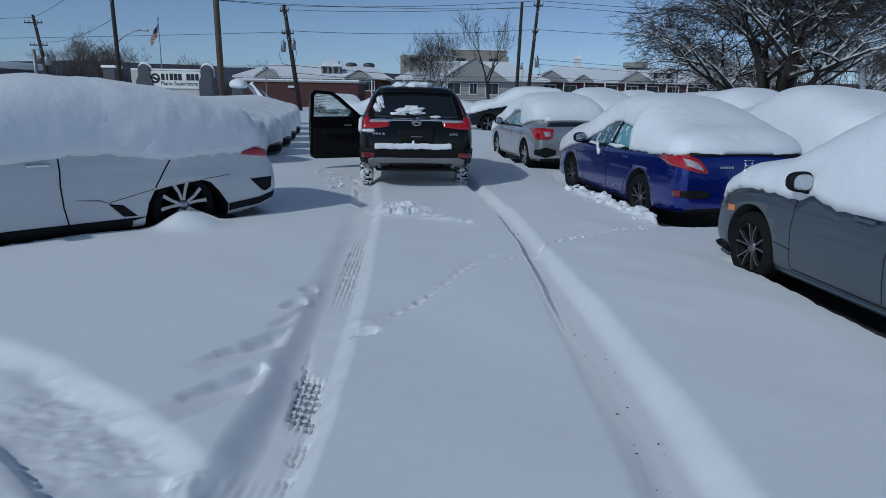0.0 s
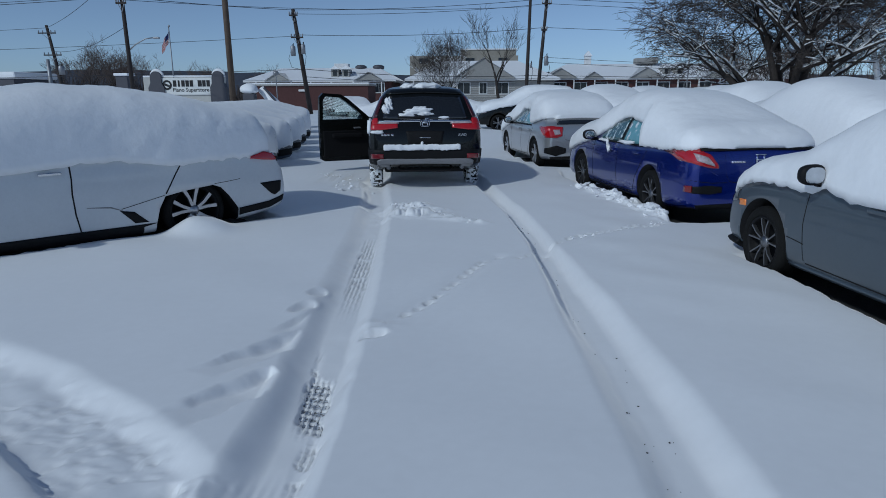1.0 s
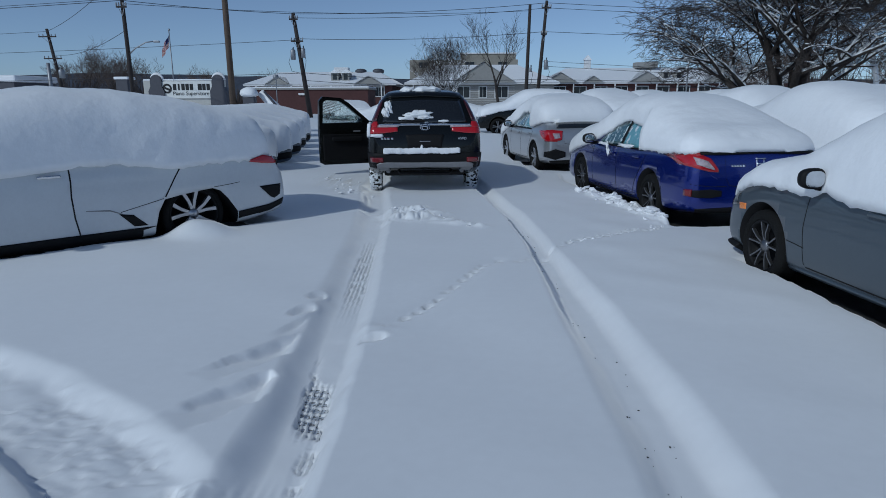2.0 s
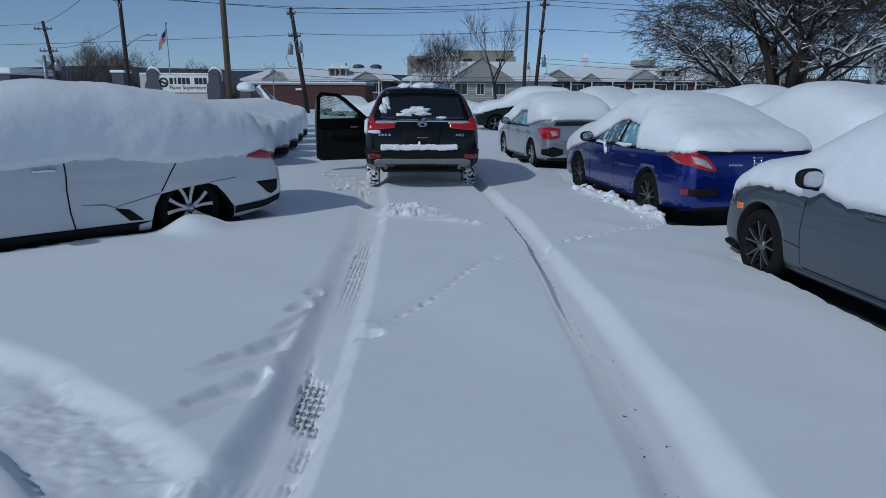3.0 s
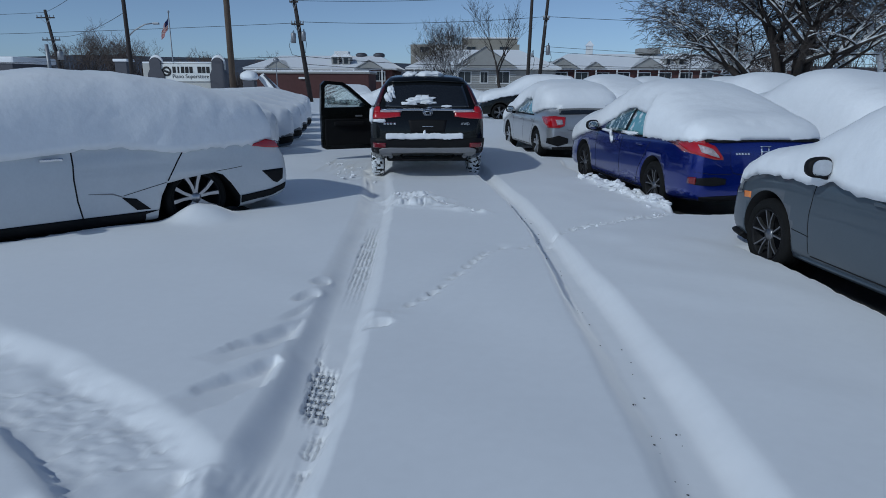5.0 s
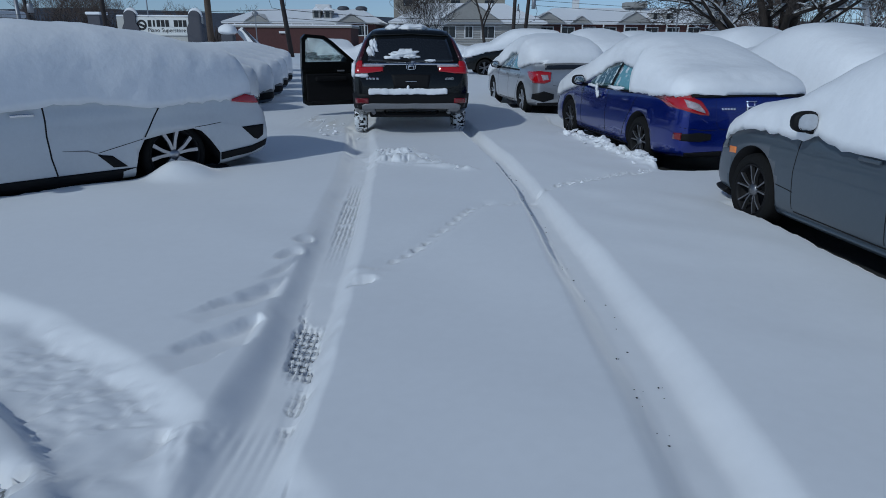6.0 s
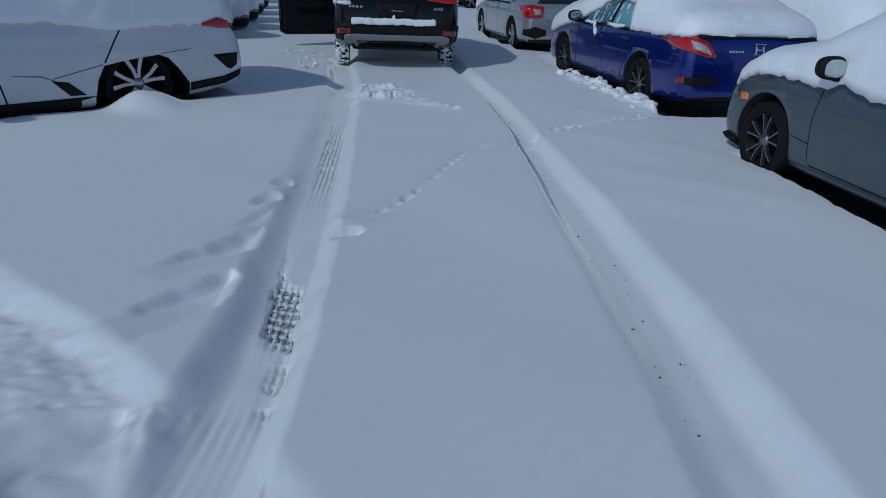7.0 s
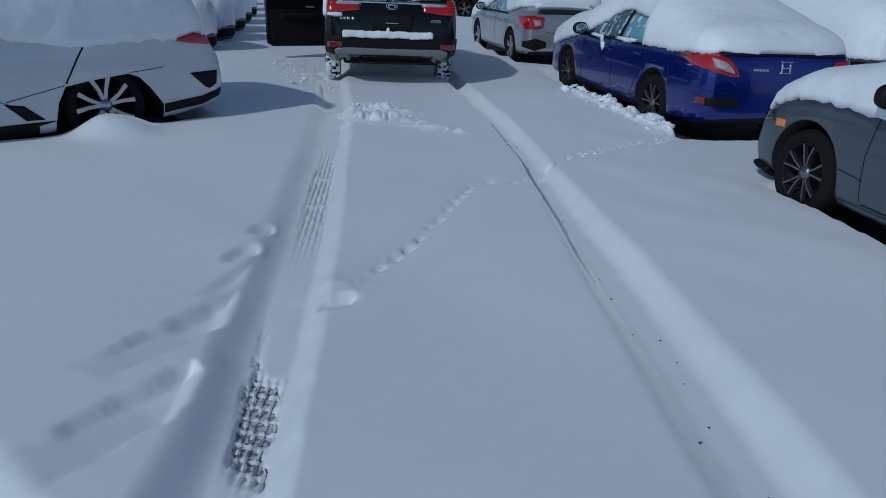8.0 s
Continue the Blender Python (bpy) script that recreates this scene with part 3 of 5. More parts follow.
def snow_cap(c, m, ya, yb, thick, low, label="thick smooth snow lying on a parked car", seed=0, boxy=0.5, lumps=0.026, out=0.05, rag=0.05, group="snow on cars", round_y=0.38, material=SNOW_CAP):
    """The snow that lies over a car from ya to yb: thick metres deep over its top line, with its lower edge at the height low(y)."""
    ny, nt = int((yb - ya) / 0.05) + 2, 40
    bm = bmesh.new()
    rings, seedv = [], Vector((seed * 7.3, seed * 3.1, seed))
    for i in range(ny + 1):
        u = i / ny
        y = ya + (yb - ya) * (u - 0.09 * math.sin(math.tau * u))
        yc = min(max(y, c["rear"] + 0.02), c["front"] - 0.02)
        e = min(y - ya, yb - y)
        ease = math.sqrt(max(0.0, 1 - (1 - min(1.0, e / round_y)) ** 2))
        base = smooth_keys(c["top"], min(max(y, c["rear"] + 0.14), c["front"] - 0.05))
        zl = low(y)
        fray = rag * noise.noise(Vector((0, y * 4, seed * 9.0))) + 0.9 * rag * noise.noise(Vector((0, y * 14, seed * 5.0)))
        zt = base + (thick(y) if callable(thick) else thick) * (0.1 + 0.9 * ease)
        zl = min(zl, zt - 0.06)
        wl = (half_width(c, yc, max(zl, 0.5)) + out) * (0.8 + 0.2 * ease)
        dense = []
        for k in range(161):
            a = math.pi * k / 160
            ca, sa = math.cos(a), math.sin(a)
            dense.append((wl * math.copysign(abs(ca) ** boxy, ca), zl + (zt - zl) * abs(sa) ** (boxy + 0.12)))
        run = np.concatenate([[0], np.cumsum(np.hypot(*np.diff(np.array(dense), axis=0).T))])
        ring = []
        for k in range(nt + 1):
            at = run[-1] * k / nt
            p = Vector((float(np.interp(at, run, [q[0] for q in dense])), y, float(np.interp(at, run, [q[1] for q in dense]))))
            d = lumps * (0.9 * noise.noise(p * 1.1 + seedv) + 0.15 * noise.noise(p * 2.6 + seedv) + 0.42 * noise.fractal(p * 8 + seedv, 1.0, 2.0, 2))
            p.z += fray * (1 - min(1.0, (p.z - zl) / (zt - zl))) ** 4
            out_way = Vector((p.x / wl, 0, (p.z - zl) / (zt - zl))).normalized()
            ring.append(bm.verts.new(p + out_way * d))
        inner = [bm.verts.new((-wl * 0.86, y, zl + 0.015)), bm.verts.new((wl * 0.86, y, zl + 0.015))]
        rings.append(ring + inner)
    n = nt + 3
    for p, q in zip(rings, rings[1:]):
        for k in range(n):
            bm.faces.new((p[k], p[(k + 1) % n], q[(k + 1) % n], q[k]))
    bm.faces.new(rings[0][::-1])
    bm.faces.new(rings[-1])
    bmesh.ops.recalc_face_normals(bm, faces=bm.faces)
    return solid("snow_blanket", bm, material, label, "snow", m, group, "stuff", smooth=True)

# ---- surroundings ----
def grow_tree(name, label, x, y, z0, height, spread, seed, stems=1, levels=5, thick=0.3, snow=True, droop=0.0, group="bare trees", twig_r=0.012, forks=3, bias=(0, 0), low=0.25, len0=0.42, twig_mat=TWIG, fine=0):
    """A bare tree: a tapered trunk that forks again and again into limbs and twigs, with snow lying on the limbs."""
    rng = random.Random(seed)
    wood, twigs, white = bmesh.new(), bmesh.new(), bmesh.new()
    flare = [0.35, 0.35] if stems < 7 else [0.25, 1.35]

    def limb(p, d, length, r, level):
        n = 5 if level < levels - 1 else 3
        pts, rad = [p.copy()], [r]
        for i in range(n):
            side = Vector((rng.uniform(-1, 1), rng.uniform(-1, 1), rng.uniform(-0.6, 0.6))) * (0.16 + 0.04 * level)
            d = (d + side + Vector((0, 0, 0.10 - droop * level * 0.12))).normalized()
            p = p + d * length / n
            pts.append(p.copy())
            rad.append(r * (1 - 0.5 * (i + 1) / n))
        tube(wood if level < 3 else twigs, pts, rad, 7 if level < 2 else (5 if level < 3 else 3), cap=level < 2)
        if snow and level < 4 and level > 0:
            for a, b, ra, rb in zip(pts, pts[1:], rad, rad[1:]):
                if abs((b - a).normalized().z) < 0.8 and rng.random() < (0.95 if level < 3 else 0.6):
                    k = 0.85 if level < 3 else 1.0
                    up = Vector((0, 0, 1))
                    tube(white, [a + up * (ra * 0.75 + 0.01), (a + b) / 2 + up * (0.5 * (ra + rb) * 0.85 + 0.02), b + up * (rb * 0.75 + 0.01)], [ra * k * 0.8 + 0.012, 0.5 * (ra + rb) * k + 0.022, rb * k * 0.8 + 0.01], 4)
        if level >= levels:
            return
        kids = forks + (1 if level < 2 else 0) + (fine if level > levels - 3 else 0)
        for k in range(kids):
            i = rng.randint(2 if level else 3, n) if k else n
            az = rng.uniform(0, math.tau)
            out = Vector((math.cos(az), math.sin(az), rng.uniform(-0.25, 0.55) - droop * 0.2))
            nd = (d * (0.75 if k else 1.0) + out * rng.uniform(0.55, 0.95) * spread).normalized()
            limb(pts[i], nd, length * rng.uniform(0.58, 0.82), max(rad[i] * rng.uniform(0.55, 0.75), twig_r), level + 1)

    for s in range(stems):
        az = s * math.tau / stems + rng.uniform(-0.4, 0.4)
        tilt = 0.0 if stems == 1 else flare[s % 2]
        d = Vector((math.cos(az) * tilt + bias[0], math.sin(az) * tilt + bias[1], 1)).normalized()
        limb(Vector((0.25 * thick * math.cos(az), 0.25 * thick * math.sin(az), 0)), d, height * len0 * rng.uniform(0.9, 1.1), thick * (1.0 if stems == 1 else 0.62), 0)
    t = thing(name, label, "tree", Matrix.Translation((x, y, z0)), group)
    part("trunk", wood, BARK, t, smooth=True)
    tagged(part("crown", twigs, twig_mat, t), kind="stuff")
    if snow:
        tagged(part("snow", white, SNOW_CAP, t, "snow lying along the limbs", smooth=True), kind="stuff")
    else:
        white.free()
    return t


def utility_pole(label, x, y, top, lean=0.0, r=0.15, arms=(), wood=POLE_DARK, boxes=(), group="utility poles"):
    """A wooden pole with crossarms (height, half length), insulators and hardware. lean: metres by which its top stands aside."""
    t = thing("utility_pole", label, "utility pole", Matrix.Translation((x, y, -0.1)), group)
    lx = lambda z: lean * z / top  # noqa: E731
    part("pole", tube(bmesh.new(), [Vector((lx(z), 0, z)) for z in (0, top * 0.5, top)], [r, r * 0.88, r * 0.72], 12), wood, t, smooth=True)
    for z, half in arms:
        bm = box(bmesh.new(), lx(z), -r - 0.05, z, 2 * half, 0.09, 0.12, 0.01)
        arm = part("crossarm", bm, wood, t)
        for k in (-1, -0.5, 0.5, 1):
            part("insulator", tube(bmesh.new(), [Vector((lx(z) + k * half * 0.92, -r - 0.05, z + 0.06)), Vector((lx(z) + k * half * 0.92, -r - 0.05, z + 0.14)), Vector((lx(z) + k * half * 0.92, -r - 0.05, z + 0.28))], [0.03, 0.06, 0.04], 8), STEEL, arm)
        for k in (-1, 1):
            part("brace", tube(bmesh.new(), [Vector((lx(z) + k * half * 0.55, -r - 0.05, z - 0.05)), Vector((lx(z), -r - 0.02, z - 0.55))], [0.02, 0.02], 5), STEEL, t)
    for bx, z, rad, h in boxes:
        can = part("transformer", lathe(bmesh.new(), [(0, 0), (0, rad), (h * 0.9, rad), (h, rad * 0.7), (h, 0)], 16, "Z"), STEEL, t, smooth=True)
        can.location = (lx(z) + bx, -r - 0.1, z)
        part("bushing", tube(bmesh.new(), [Vector((0.05, 0, h)), Vector((0.06, 0, h + 0.2))], [0.035, 0.025], 8), WIRE, can)
        part("cable", tube(bmesh.new(), [Vector((lx(z) + bx, -r - 0.1, z + h + 0.15)), Vector((lx(z) + bx * 1.7, -r - 0.1, z - 0.2)), Vector((lx(z) + bx * 1.3, -r - 0.1, z - 0.9)), Vector((lx(z - 1.1), -r, z - 1.1))], [0.02] * 4, 5), WIRE, t)
    return t


utility_pole("dark wooden utility pole with two crossarms", -42.0, 70, 8.9, -1.2, 0.2, arms=((8.1, 0.95), (5.9, 0.95)), boxes=((0.5, 3.9, 0.3, 0.9),))
utility_pole("short square grey utility post among bare trees", -44.8, 72, 5.6, 0.0, 0.25, wood=STEEL)
lamp_pole = utility_pole("tall dark pole carrying a street lamp arm", -22.3, 45, 12.0, -0.15, 0.15, arms=((7.6, 0.35),))
arm = part("lamp_arm", tube(bmesh.new(), [Vector((0, 0, 4.6)), Vector((0.5, 0, 5.0)), Vector((1.2, 0, 5.35)), Vector((1.75, 0, 5.42))], [0.05, 0.045, 0.04, 0.04], 8), STEEL, lamp_pole, smooth=True)
part("lamp_head", box(bmesh.new(), 1.95, 0, 5.4, 0.42, 0.2, 0.13, 0.04), STEEL, arm, "grey cobra-head street lamp")
utility_pole("brown weathered wooden utility pole beside the road", -12.0, 35, 12.0, -0.1, 0.17, wood=POLE_WOOD)
utility_pole("leaning utility pole with transformer cans", -12.45, 55, 8.4, -1.05, 0.2, arms=((7.9, 0.35), (6.2, 0.5)), boxes=((-0.55, 4.75, 0.2, 0.8), (0.3, 4.9, 0.18, 0.75)))
utility_pole("tall plain wooden utility pole", 5.4, 55, 8.9, 0.2, 0.16, boxes=((0.25, 3.7, 0.1, 0.35),))
utility_pole("tall wooden utility pole with short crossarm", 6.6, 58, 9.6, 0.7, 0.17, arms=((9.0, 0.4), (6.9, 0.25)), boxes=((0.45, 4.0, 0.17, 0.8),))
utility_pole("thin grey far pole at the road bend", -47.6, 66, 6.6, 0.0, 0.12, wood=STEEL)


def wire(a, b, sag, r=0.016):
    pts = [Vector(a).lerp(Vector(b), k / 24) - Vector((0, 0, sag * 4 * (k / 24) * (1 - k / 24))) for k in range(25)]
    return solid("overhead_wire", tube(bmesh.new(), pts, [r] * 25, 5), WIRE, "thin dark overhead power cable between poles", "cable", group="overhead wires")


for a, b, sag, r in (((-95, 62, 9.0), (-22.3, 44.8, 7.9), 0.6, 0.02), ((-95, 62, 9.3), (-22.3, 44.7, 8.0), 0.6, 0.016), ((-22.3, 44.8, 7.9), (-13.4, 54.7, 8.2), 0.1, 0.02), ((-22.3, 44.8, 7.7), (5.5, 54.8, 8.3), 0.4, 0.016),
                     ((-13.4, 54.7, 8.2), (7.3, 57.8, 9.3), 0.25, 0.02), ((-13.4, 54.7, 7.9), (7.3, 57.8, 8.9), 0.3, 0.018), ((-13.4, 54.7, 6.3), (7.1, 57.8, 7.0), 0.3, 0.02), ((-95, 62, 5.3), (-13.2, 54.7, 6.2), 0.5, 0.018),
                     ((7.3, 57.8, 9.3), (70, 66, 8.8), 0.5, 0.02), ((7.3, 57.8, 8.9), (70, 66, 8.4), 0.5, 0.018), ((7.1, 57.8, 7.0), (70, 66, 6.8), 0.5, 0.02), ((6.9, 57.8, 4.6), (60, 60, 2.6), 0.3, 0.016), ((6.9, 57.8, 4.2), (60, 60, 2.2), 0.3, 0.016),
                     ((-95, 62, 3.0), (-12.6, 54.7, 3.6), 0.3, 0.02), ((-12.6, 54.7, 3.6), (6.6, 57.8, 3.1), 0.3, 0.022), ((-12.6, 54.7, 3.0), (6.6, 57.8, 2.7), 0.3, 0.02), ((6.6, 57.8, 3.1), (70, 66, 3.3), 0.4, 0.02), ((6.6, 57.8, 2.6), (70, 66, 2.9), 0.4, 0.02),
                     ((-43.0, 69.6, 8.5), (-120, 95, 10.2), 0.5, 0.02), ((-43.0, 69.6, 8.5), (-22.3, 44.8, 9.5), 0.4, 0.02), ((-42.8, 69.6, 6.2), (-22.3, 44.8, 6.0), 0.6, 0.018), ((-60, 30, 11.5), (60, 42, 11.0), 1.0, 0.016), ((-60, 30, 10.8), (60, 42, 10.2), 1.0, 0.016)):
    wire(a, b, sag, r)

# flag on its pole
flag = thing("flag_pole", "slim steel flag pole with a hanging striped flag", "flag pole", Matrix.Translation((-21.6, 50, -0.1)))
part("pole", tube(bmesh.new(), [Vector((0, 0, 0)), Vector((-0.02, 0, 6.6))], [0.06, 0.035], 10), STEEL, flag, smooth=True)
part("finial", lathe(bmesh.new(), [(6.58, 0), (6.6, 0.07), (6.68, 0.08), (6.74, 0.05), (6.76, 0)], 10, "Z"), STEEL, flag, smooth=True)


def flag_strip(v0, v1, u0, u1, material):
    """A band of the drooping cloth between v0 and v1 across its height and u0 to u1 along its length."""
    bm = bmesh.new()
    grid = []
    for i in range(13):
        u = u0 + (u1 - u0) * i / 12
        row = []
        for v in (v0, v1):
            row.append(bm.verts.new((-0.05 - 0.62 * u - 0.14 * v * (1 - u), 0.09 * math.sin(u * 9 + v * 2), 6.35 - v * 0.95 - 1.05 * u * (1 - 0.3 * v))))
        grid.append(row)
    for p, q in zip(grid, grid[1:]):
        bm.faces.new((p[0], p[1], q[1], q[0]))
    bmesh.ops.solidify(bm, geom=bm.faces[:], thickness=0.01)
    return part("flag_stripe", bm, material, flag, smooth=True)


for k in range(13):
    flag_strip(k / 13, (k + 1) / 13, 0.42 if k < 7 else 0.0, 1.0, FLAG_RED if k % 2 == 0 else FLAG_WHITE)
flag_strip(0, 7 / 13, 0.0, 0.42, FLAG_BLUE)

# roadside shop sign between two rounded piers
sign = thing("shop_sign", "white shop sign between dark rounded snow-topped piers", "sign", Matrix.Translation((-20.55, 50, -0.1)))
part("base_wall", box(bmesh.new(), -0.3, 0.15, 1.5, 6.2, 0.35, 3.0, 0.03), SIGN_BEIGE, sign)
part("sign_face", box(bmesh.new(), -0.1, -0.08, 2.32, 3.95, 0.12, 1.25, 0.03), SIGN_WHITE, sign)


def pier(cx, w, top):
    bm = bmesh.new()
    prof = [(-w / 2 - 0.18, 0), (-w / 2 - 0.18, top - 1.2), (-w / 2, top - 0.85)] + [(w / 2 * math.cos(a), top - w / 2 + w / 2 * math.sin(a)) for a in np.linspace(math.pi, 0, 12)] + [(w / 2, top - 0.85), (w / 2 + 0.18, top - 1.2), (w / 2 + 0.18, 0)]
    f = bm.faces.new([bm.verts.new((cx + x, -0.25, z)) for x, z in prof])
    r = bmesh.ops.extrude_face_region(bm, geom=[f])
    bmesh.ops.translate(bm, verts=[v for v in r["geom"] if isinstance(v, bmesh.types.BMVert)], vec=(0, 0.6, 0))
    bmesh.ops.recalc_face_normals(bm, faces=bm.faces)
    p = part("pier", bm, SIGN_GREY, sign)
    pts = [Vector((cx + (w / 2 + 0.03) * math.cos(a), 0.05, top - w / 2 + (w / 2 + 0.06) * math.sin(a))) for a in np.linspace(math.pi * 0.95, 0.05 * math.pi, 12)]
    part("snow", tube(bmesh.new(), pts, [0.09 + 0.05 * math.sin(k / 11 * math.pi) for k in range(12)], 8), SNOW_CAP, p, smooth=True)


pier(-2.35, 0.85, 3.42)
pier(2.35, 0.85, 3.42)
part("snow", box(bmesh.new(), -0.3, 0.15, 3.06, 6.2, 0.4, 0.12, 0.05), SNOW_CAP, sign)
# the name is drawn as plain letter-sized blocks, the line beneath it is lettered
for k, wk in enumerate((1, .55, 1, 1, 1, 0, 1.2, 1, 1)):
    if wk:
        part("letter_block", box(bmesh.new(), -0.97 + 0.32 * k, -0.15, 2.53, 0.25 * wk, 0.02, 0.46, 0.004), INK, sign)
logo = lathe(bmesh.new(), [(-0.01, 0.22), (0.01, 0.22), (0.01, 0.36), (-0.01, 0.36), (-0.01, 0.22)], 28, "Z")
bmesh.ops.rotate(logo, verts=logo.verts, cent=(0, 0, 0), matrix=Matrix.Rotation(math.pi / 2, 3, "X"))
bmesh.ops.translate(logo, verts=logo.verts, vec=(-1.55, -0.15, 2.42))
part("emblem", logo, INK, sign, "round black emblem")
part("emblem_wing", box(bmesh.new(), -1.55, -0.15, 2.4, 0.4, 0.02, 0.16, 0.004, Matrix.Translation((-1.55, 0, 2.4)) @ Matrix.Rotation(0.4, 4, "Y") @ Matrix.Translation((1.55, 0, -2.4))), INK, sign)


def lettering(name, text, size, m, material, parent, depth=0.004):
    cu = bpy.data.curves.new(name, "FONT")
    cu.body, cu.size, cu.extrude, cu.align_x = text, size, depth, "CENTER"
    tmp = new(name, cu)
    dg = bpy.context.evaluated_depsgraph_get()
    me = bpy.data.meshes.new_from_object(tmp.evaluated_get(dg), depsgraph=dg)
    bpy.data.objects.remove(tmp)
    me.materials.clear()
    me.materials.append(material)
    ob = new(name, me)
    ob.parent = parent
    ob.matrix_local = m
    return ob


lettering("lettering", "Piano Superstore", 0.4, pose(0.25, -0.155, 1.93, 90, 0, 0), INK, sign)


# buildings
def gable(bm, cx, y, w, z0, h, deep):
    """A gabled roof block: its ridge runs away from the viewer."""
    v = [bm.verts.new(p) for p in ((cx - w / 2, y, z0), (cx + w / 2, y, z0), (cx, y, z0 + h), (cx - w / 2, y + deep, z0), (cx + w / 2, y + deep, z0), (cx, y + deep, z0 + h))]
    for f in ((0, 1, 2), (5, 4, 3), (0, 2, 5, 3), (1, 4, 5, 2), (0, 3, 4, 1)):
        bm.faces.new([v[k] for k in f])
    return bm


def hip(bm, x0, x1, y0, y1, z0, h, inset):
    v = [bm.verts.new(p) for p in ((x0, y0, z0), (x1, y0, z0), (x1, y1, z0), (x0, y1, z0), (x0 + inset, (y0 + y1) / 2, z0 + h), (x1 - inset, (y0 + y1) / 2, z0 + h))]
    for f in ((0, 1, 5, 4), (1, 2, 5), (2, 3, 4, 5), (3, 0, 4), (3, 2, 1, 0)):
        bm.faces.new([v[k] for k in f])
    return bm


def window(parent, x, y, z, w, h, frame_mat=WHITE_TRIM):
    f = part("window", box(bmesh.new(), x, y - 0.03, z, w + 0.2, 0.1, h + 0.2, 0.015), frame_mat, parent)
    for k in (-1, 1):
        part("pane", box(bmesh.new(), x + k * w / 4, y - 0.085, z, w / 2 - 0.05, 0.03, h - 0.02), WINDOW, f)
    return f


def house(label, x0, x1, y, deep, eave, ridge, wall, windows, gables=(), dormers=(), posts=(), inset=6.0, cupola=None):
    t = thing("building", label, "building", Matrix.Translation((0, 0, 0)), "buildings across the road")
    part("wall", box(bmesh.new(), (x0 + x1) / 2, y + deep / 2, eave / 2 - 0.1, x1 - x0, deep, eave, 0.02), wall, t)
    part("eave_board", box(bmesh.new(), (x0 + x1) / 2, y + deep / 2, eave - 0.08, x1 - x0 + 1.3, deep + 1.3, 0.22, 0.02), WHITE_TRIM, t)
    roof = part("roof", hip(bmesh.new(), x0 - 0.7, x1 + 0.7, y - 0.7, y + deep + 0.7, eave + 0.04, ridge - eave, inset), SNOW_CAP, t, "long roof under an even layer of snow")
    for gx0, gw, gh in gables:
        g = part("gable", gable(bmesh.new(), gx0, y - 0.95, gw, eave + 0.02, gh, 5.0), SIDING, t)
        bm = bmesh.new()
        for s in (-1, 1):
            tubeb = [Vector((gx0 + s * (gw / 2 + 0.25), y - 1.15, eave - 0.05)), Vector((gx0, y - 1.15, eave + gh + 0.12))]
            d = (tubeb[1] - tubeb[0])
            for off in (0,):
                q = [bm.verts.new(p) for p in (tubeb[0], tubeb[1], tubeb[1] + Vector((0, 6.2, 0)), tubeb[0] + Vector((0, 6.2, 0)))]
                bm.faces.new(q)
        bmesh.ops.solidify(bm, geom=bm.faces[:], thickness=0.22)
        part("gable_snow", bm, SNOW_CAP, g)
    for wx, wz, ww, wh in windows:
        window(t, wx, y, wz, ww, wh)
    for dx in dormers:
        d = part("dormer", box(bmesh.new(), dx, y + 2.2, eave + 0.95, 0.95, 2.2, 1.0, 0.02), SIDING, t)
        part("dormer_roof", gable(bmesh.new(), dx, y + 0.9, 1.25, eave + 1.42, 0.45, 2.8), SNOW_CAP, d)
        part("pane", box(bmesh.new(), dx, y + 1.08, eave + 0.95, 0.5, 0.04, 0.7), WINDOW, d)
    for px in posts:
        part("post", box(bmesh.new(), px, y - 0.6, eave / 2 - 0.1, 0.16, 0.16, eave - 0.1, 0.02), WHITE_TRIM, t)
    if cupola:
        c = part("cupola", box(bmesh.new(), cupola, y + deep / 2, ridge + 0.5, 0.9, 0.9, 1.5, 0.04), WHITE_TRIM, t)
        part("cupola_roof", gable(bmesh.new(), cupola, y + deep / 2 - 0.6, 1.2, ridge + 1.2, 0.7, 1.2), SNOW_CAP, c)
    return t


house("long low building with a wide snowy roof and dormers", -27, -8.8, 85, 13, 3.4, 5.15, BRICK, [(x, 2.45, 1.3, 1.1) for x in (-25, -22.5, -20, -17.5, -15, -12.4, -10.4)],
      gables=((-23.2, 3.0, 0.9), (-11.6, 3.4, 0.9)), dormers=(-16.2, -14.8), posts=(-26, -24, -21.5, -19, -16.4, -13.6, -10), inset=3.0)
centre = house("beige gabled house front beneath a snowy roof", -6.5, 12, 86, 12, 3.5, 6.0, SIDING, [(-5.2, 2.4, 1.0, 1.3), (0.4, 2.35, 1.6, 1.35), (5.3, 2.35, 1.6, 1.35), (2.9, 2.35, 0.9, 1.3)],
               gables=((2.95, 8.0, 2.5),), posts=(-6, -3.5), inset=5.0)
for k in range(11):
    part("siding_board", box(bmesh.new(), 2.95, 85.96, 0.4 + 0.29 * k, 8.1, 0.06, 0.035), WHITE_TRIM, centre)
house("long red brick building with porches and snowy roof", 12.5, 46, 95, 13, 3.7, 5.9, BRICK, [(x, 2.5, 1.7, 1.25) for x in np.arange(14, 45.5, 2.9)],
      gables=((14.0, 4.6, 1.3), (18.6, 2.6, 0.8), (26, 4.8, 1.35), (36, 4.4, 1.3), (44, 3.6, 1.1)), dormers=(29.2, 31.0), posts=np.arange(13, 46, 2.9).tolist(), inset=4.0, cupola=19.0)
part("roof_vent", box(bmesh.new(), 27.5, 101, 6.3, 3.2, 2.0, 0.8, 0.1), SIDING, centre)
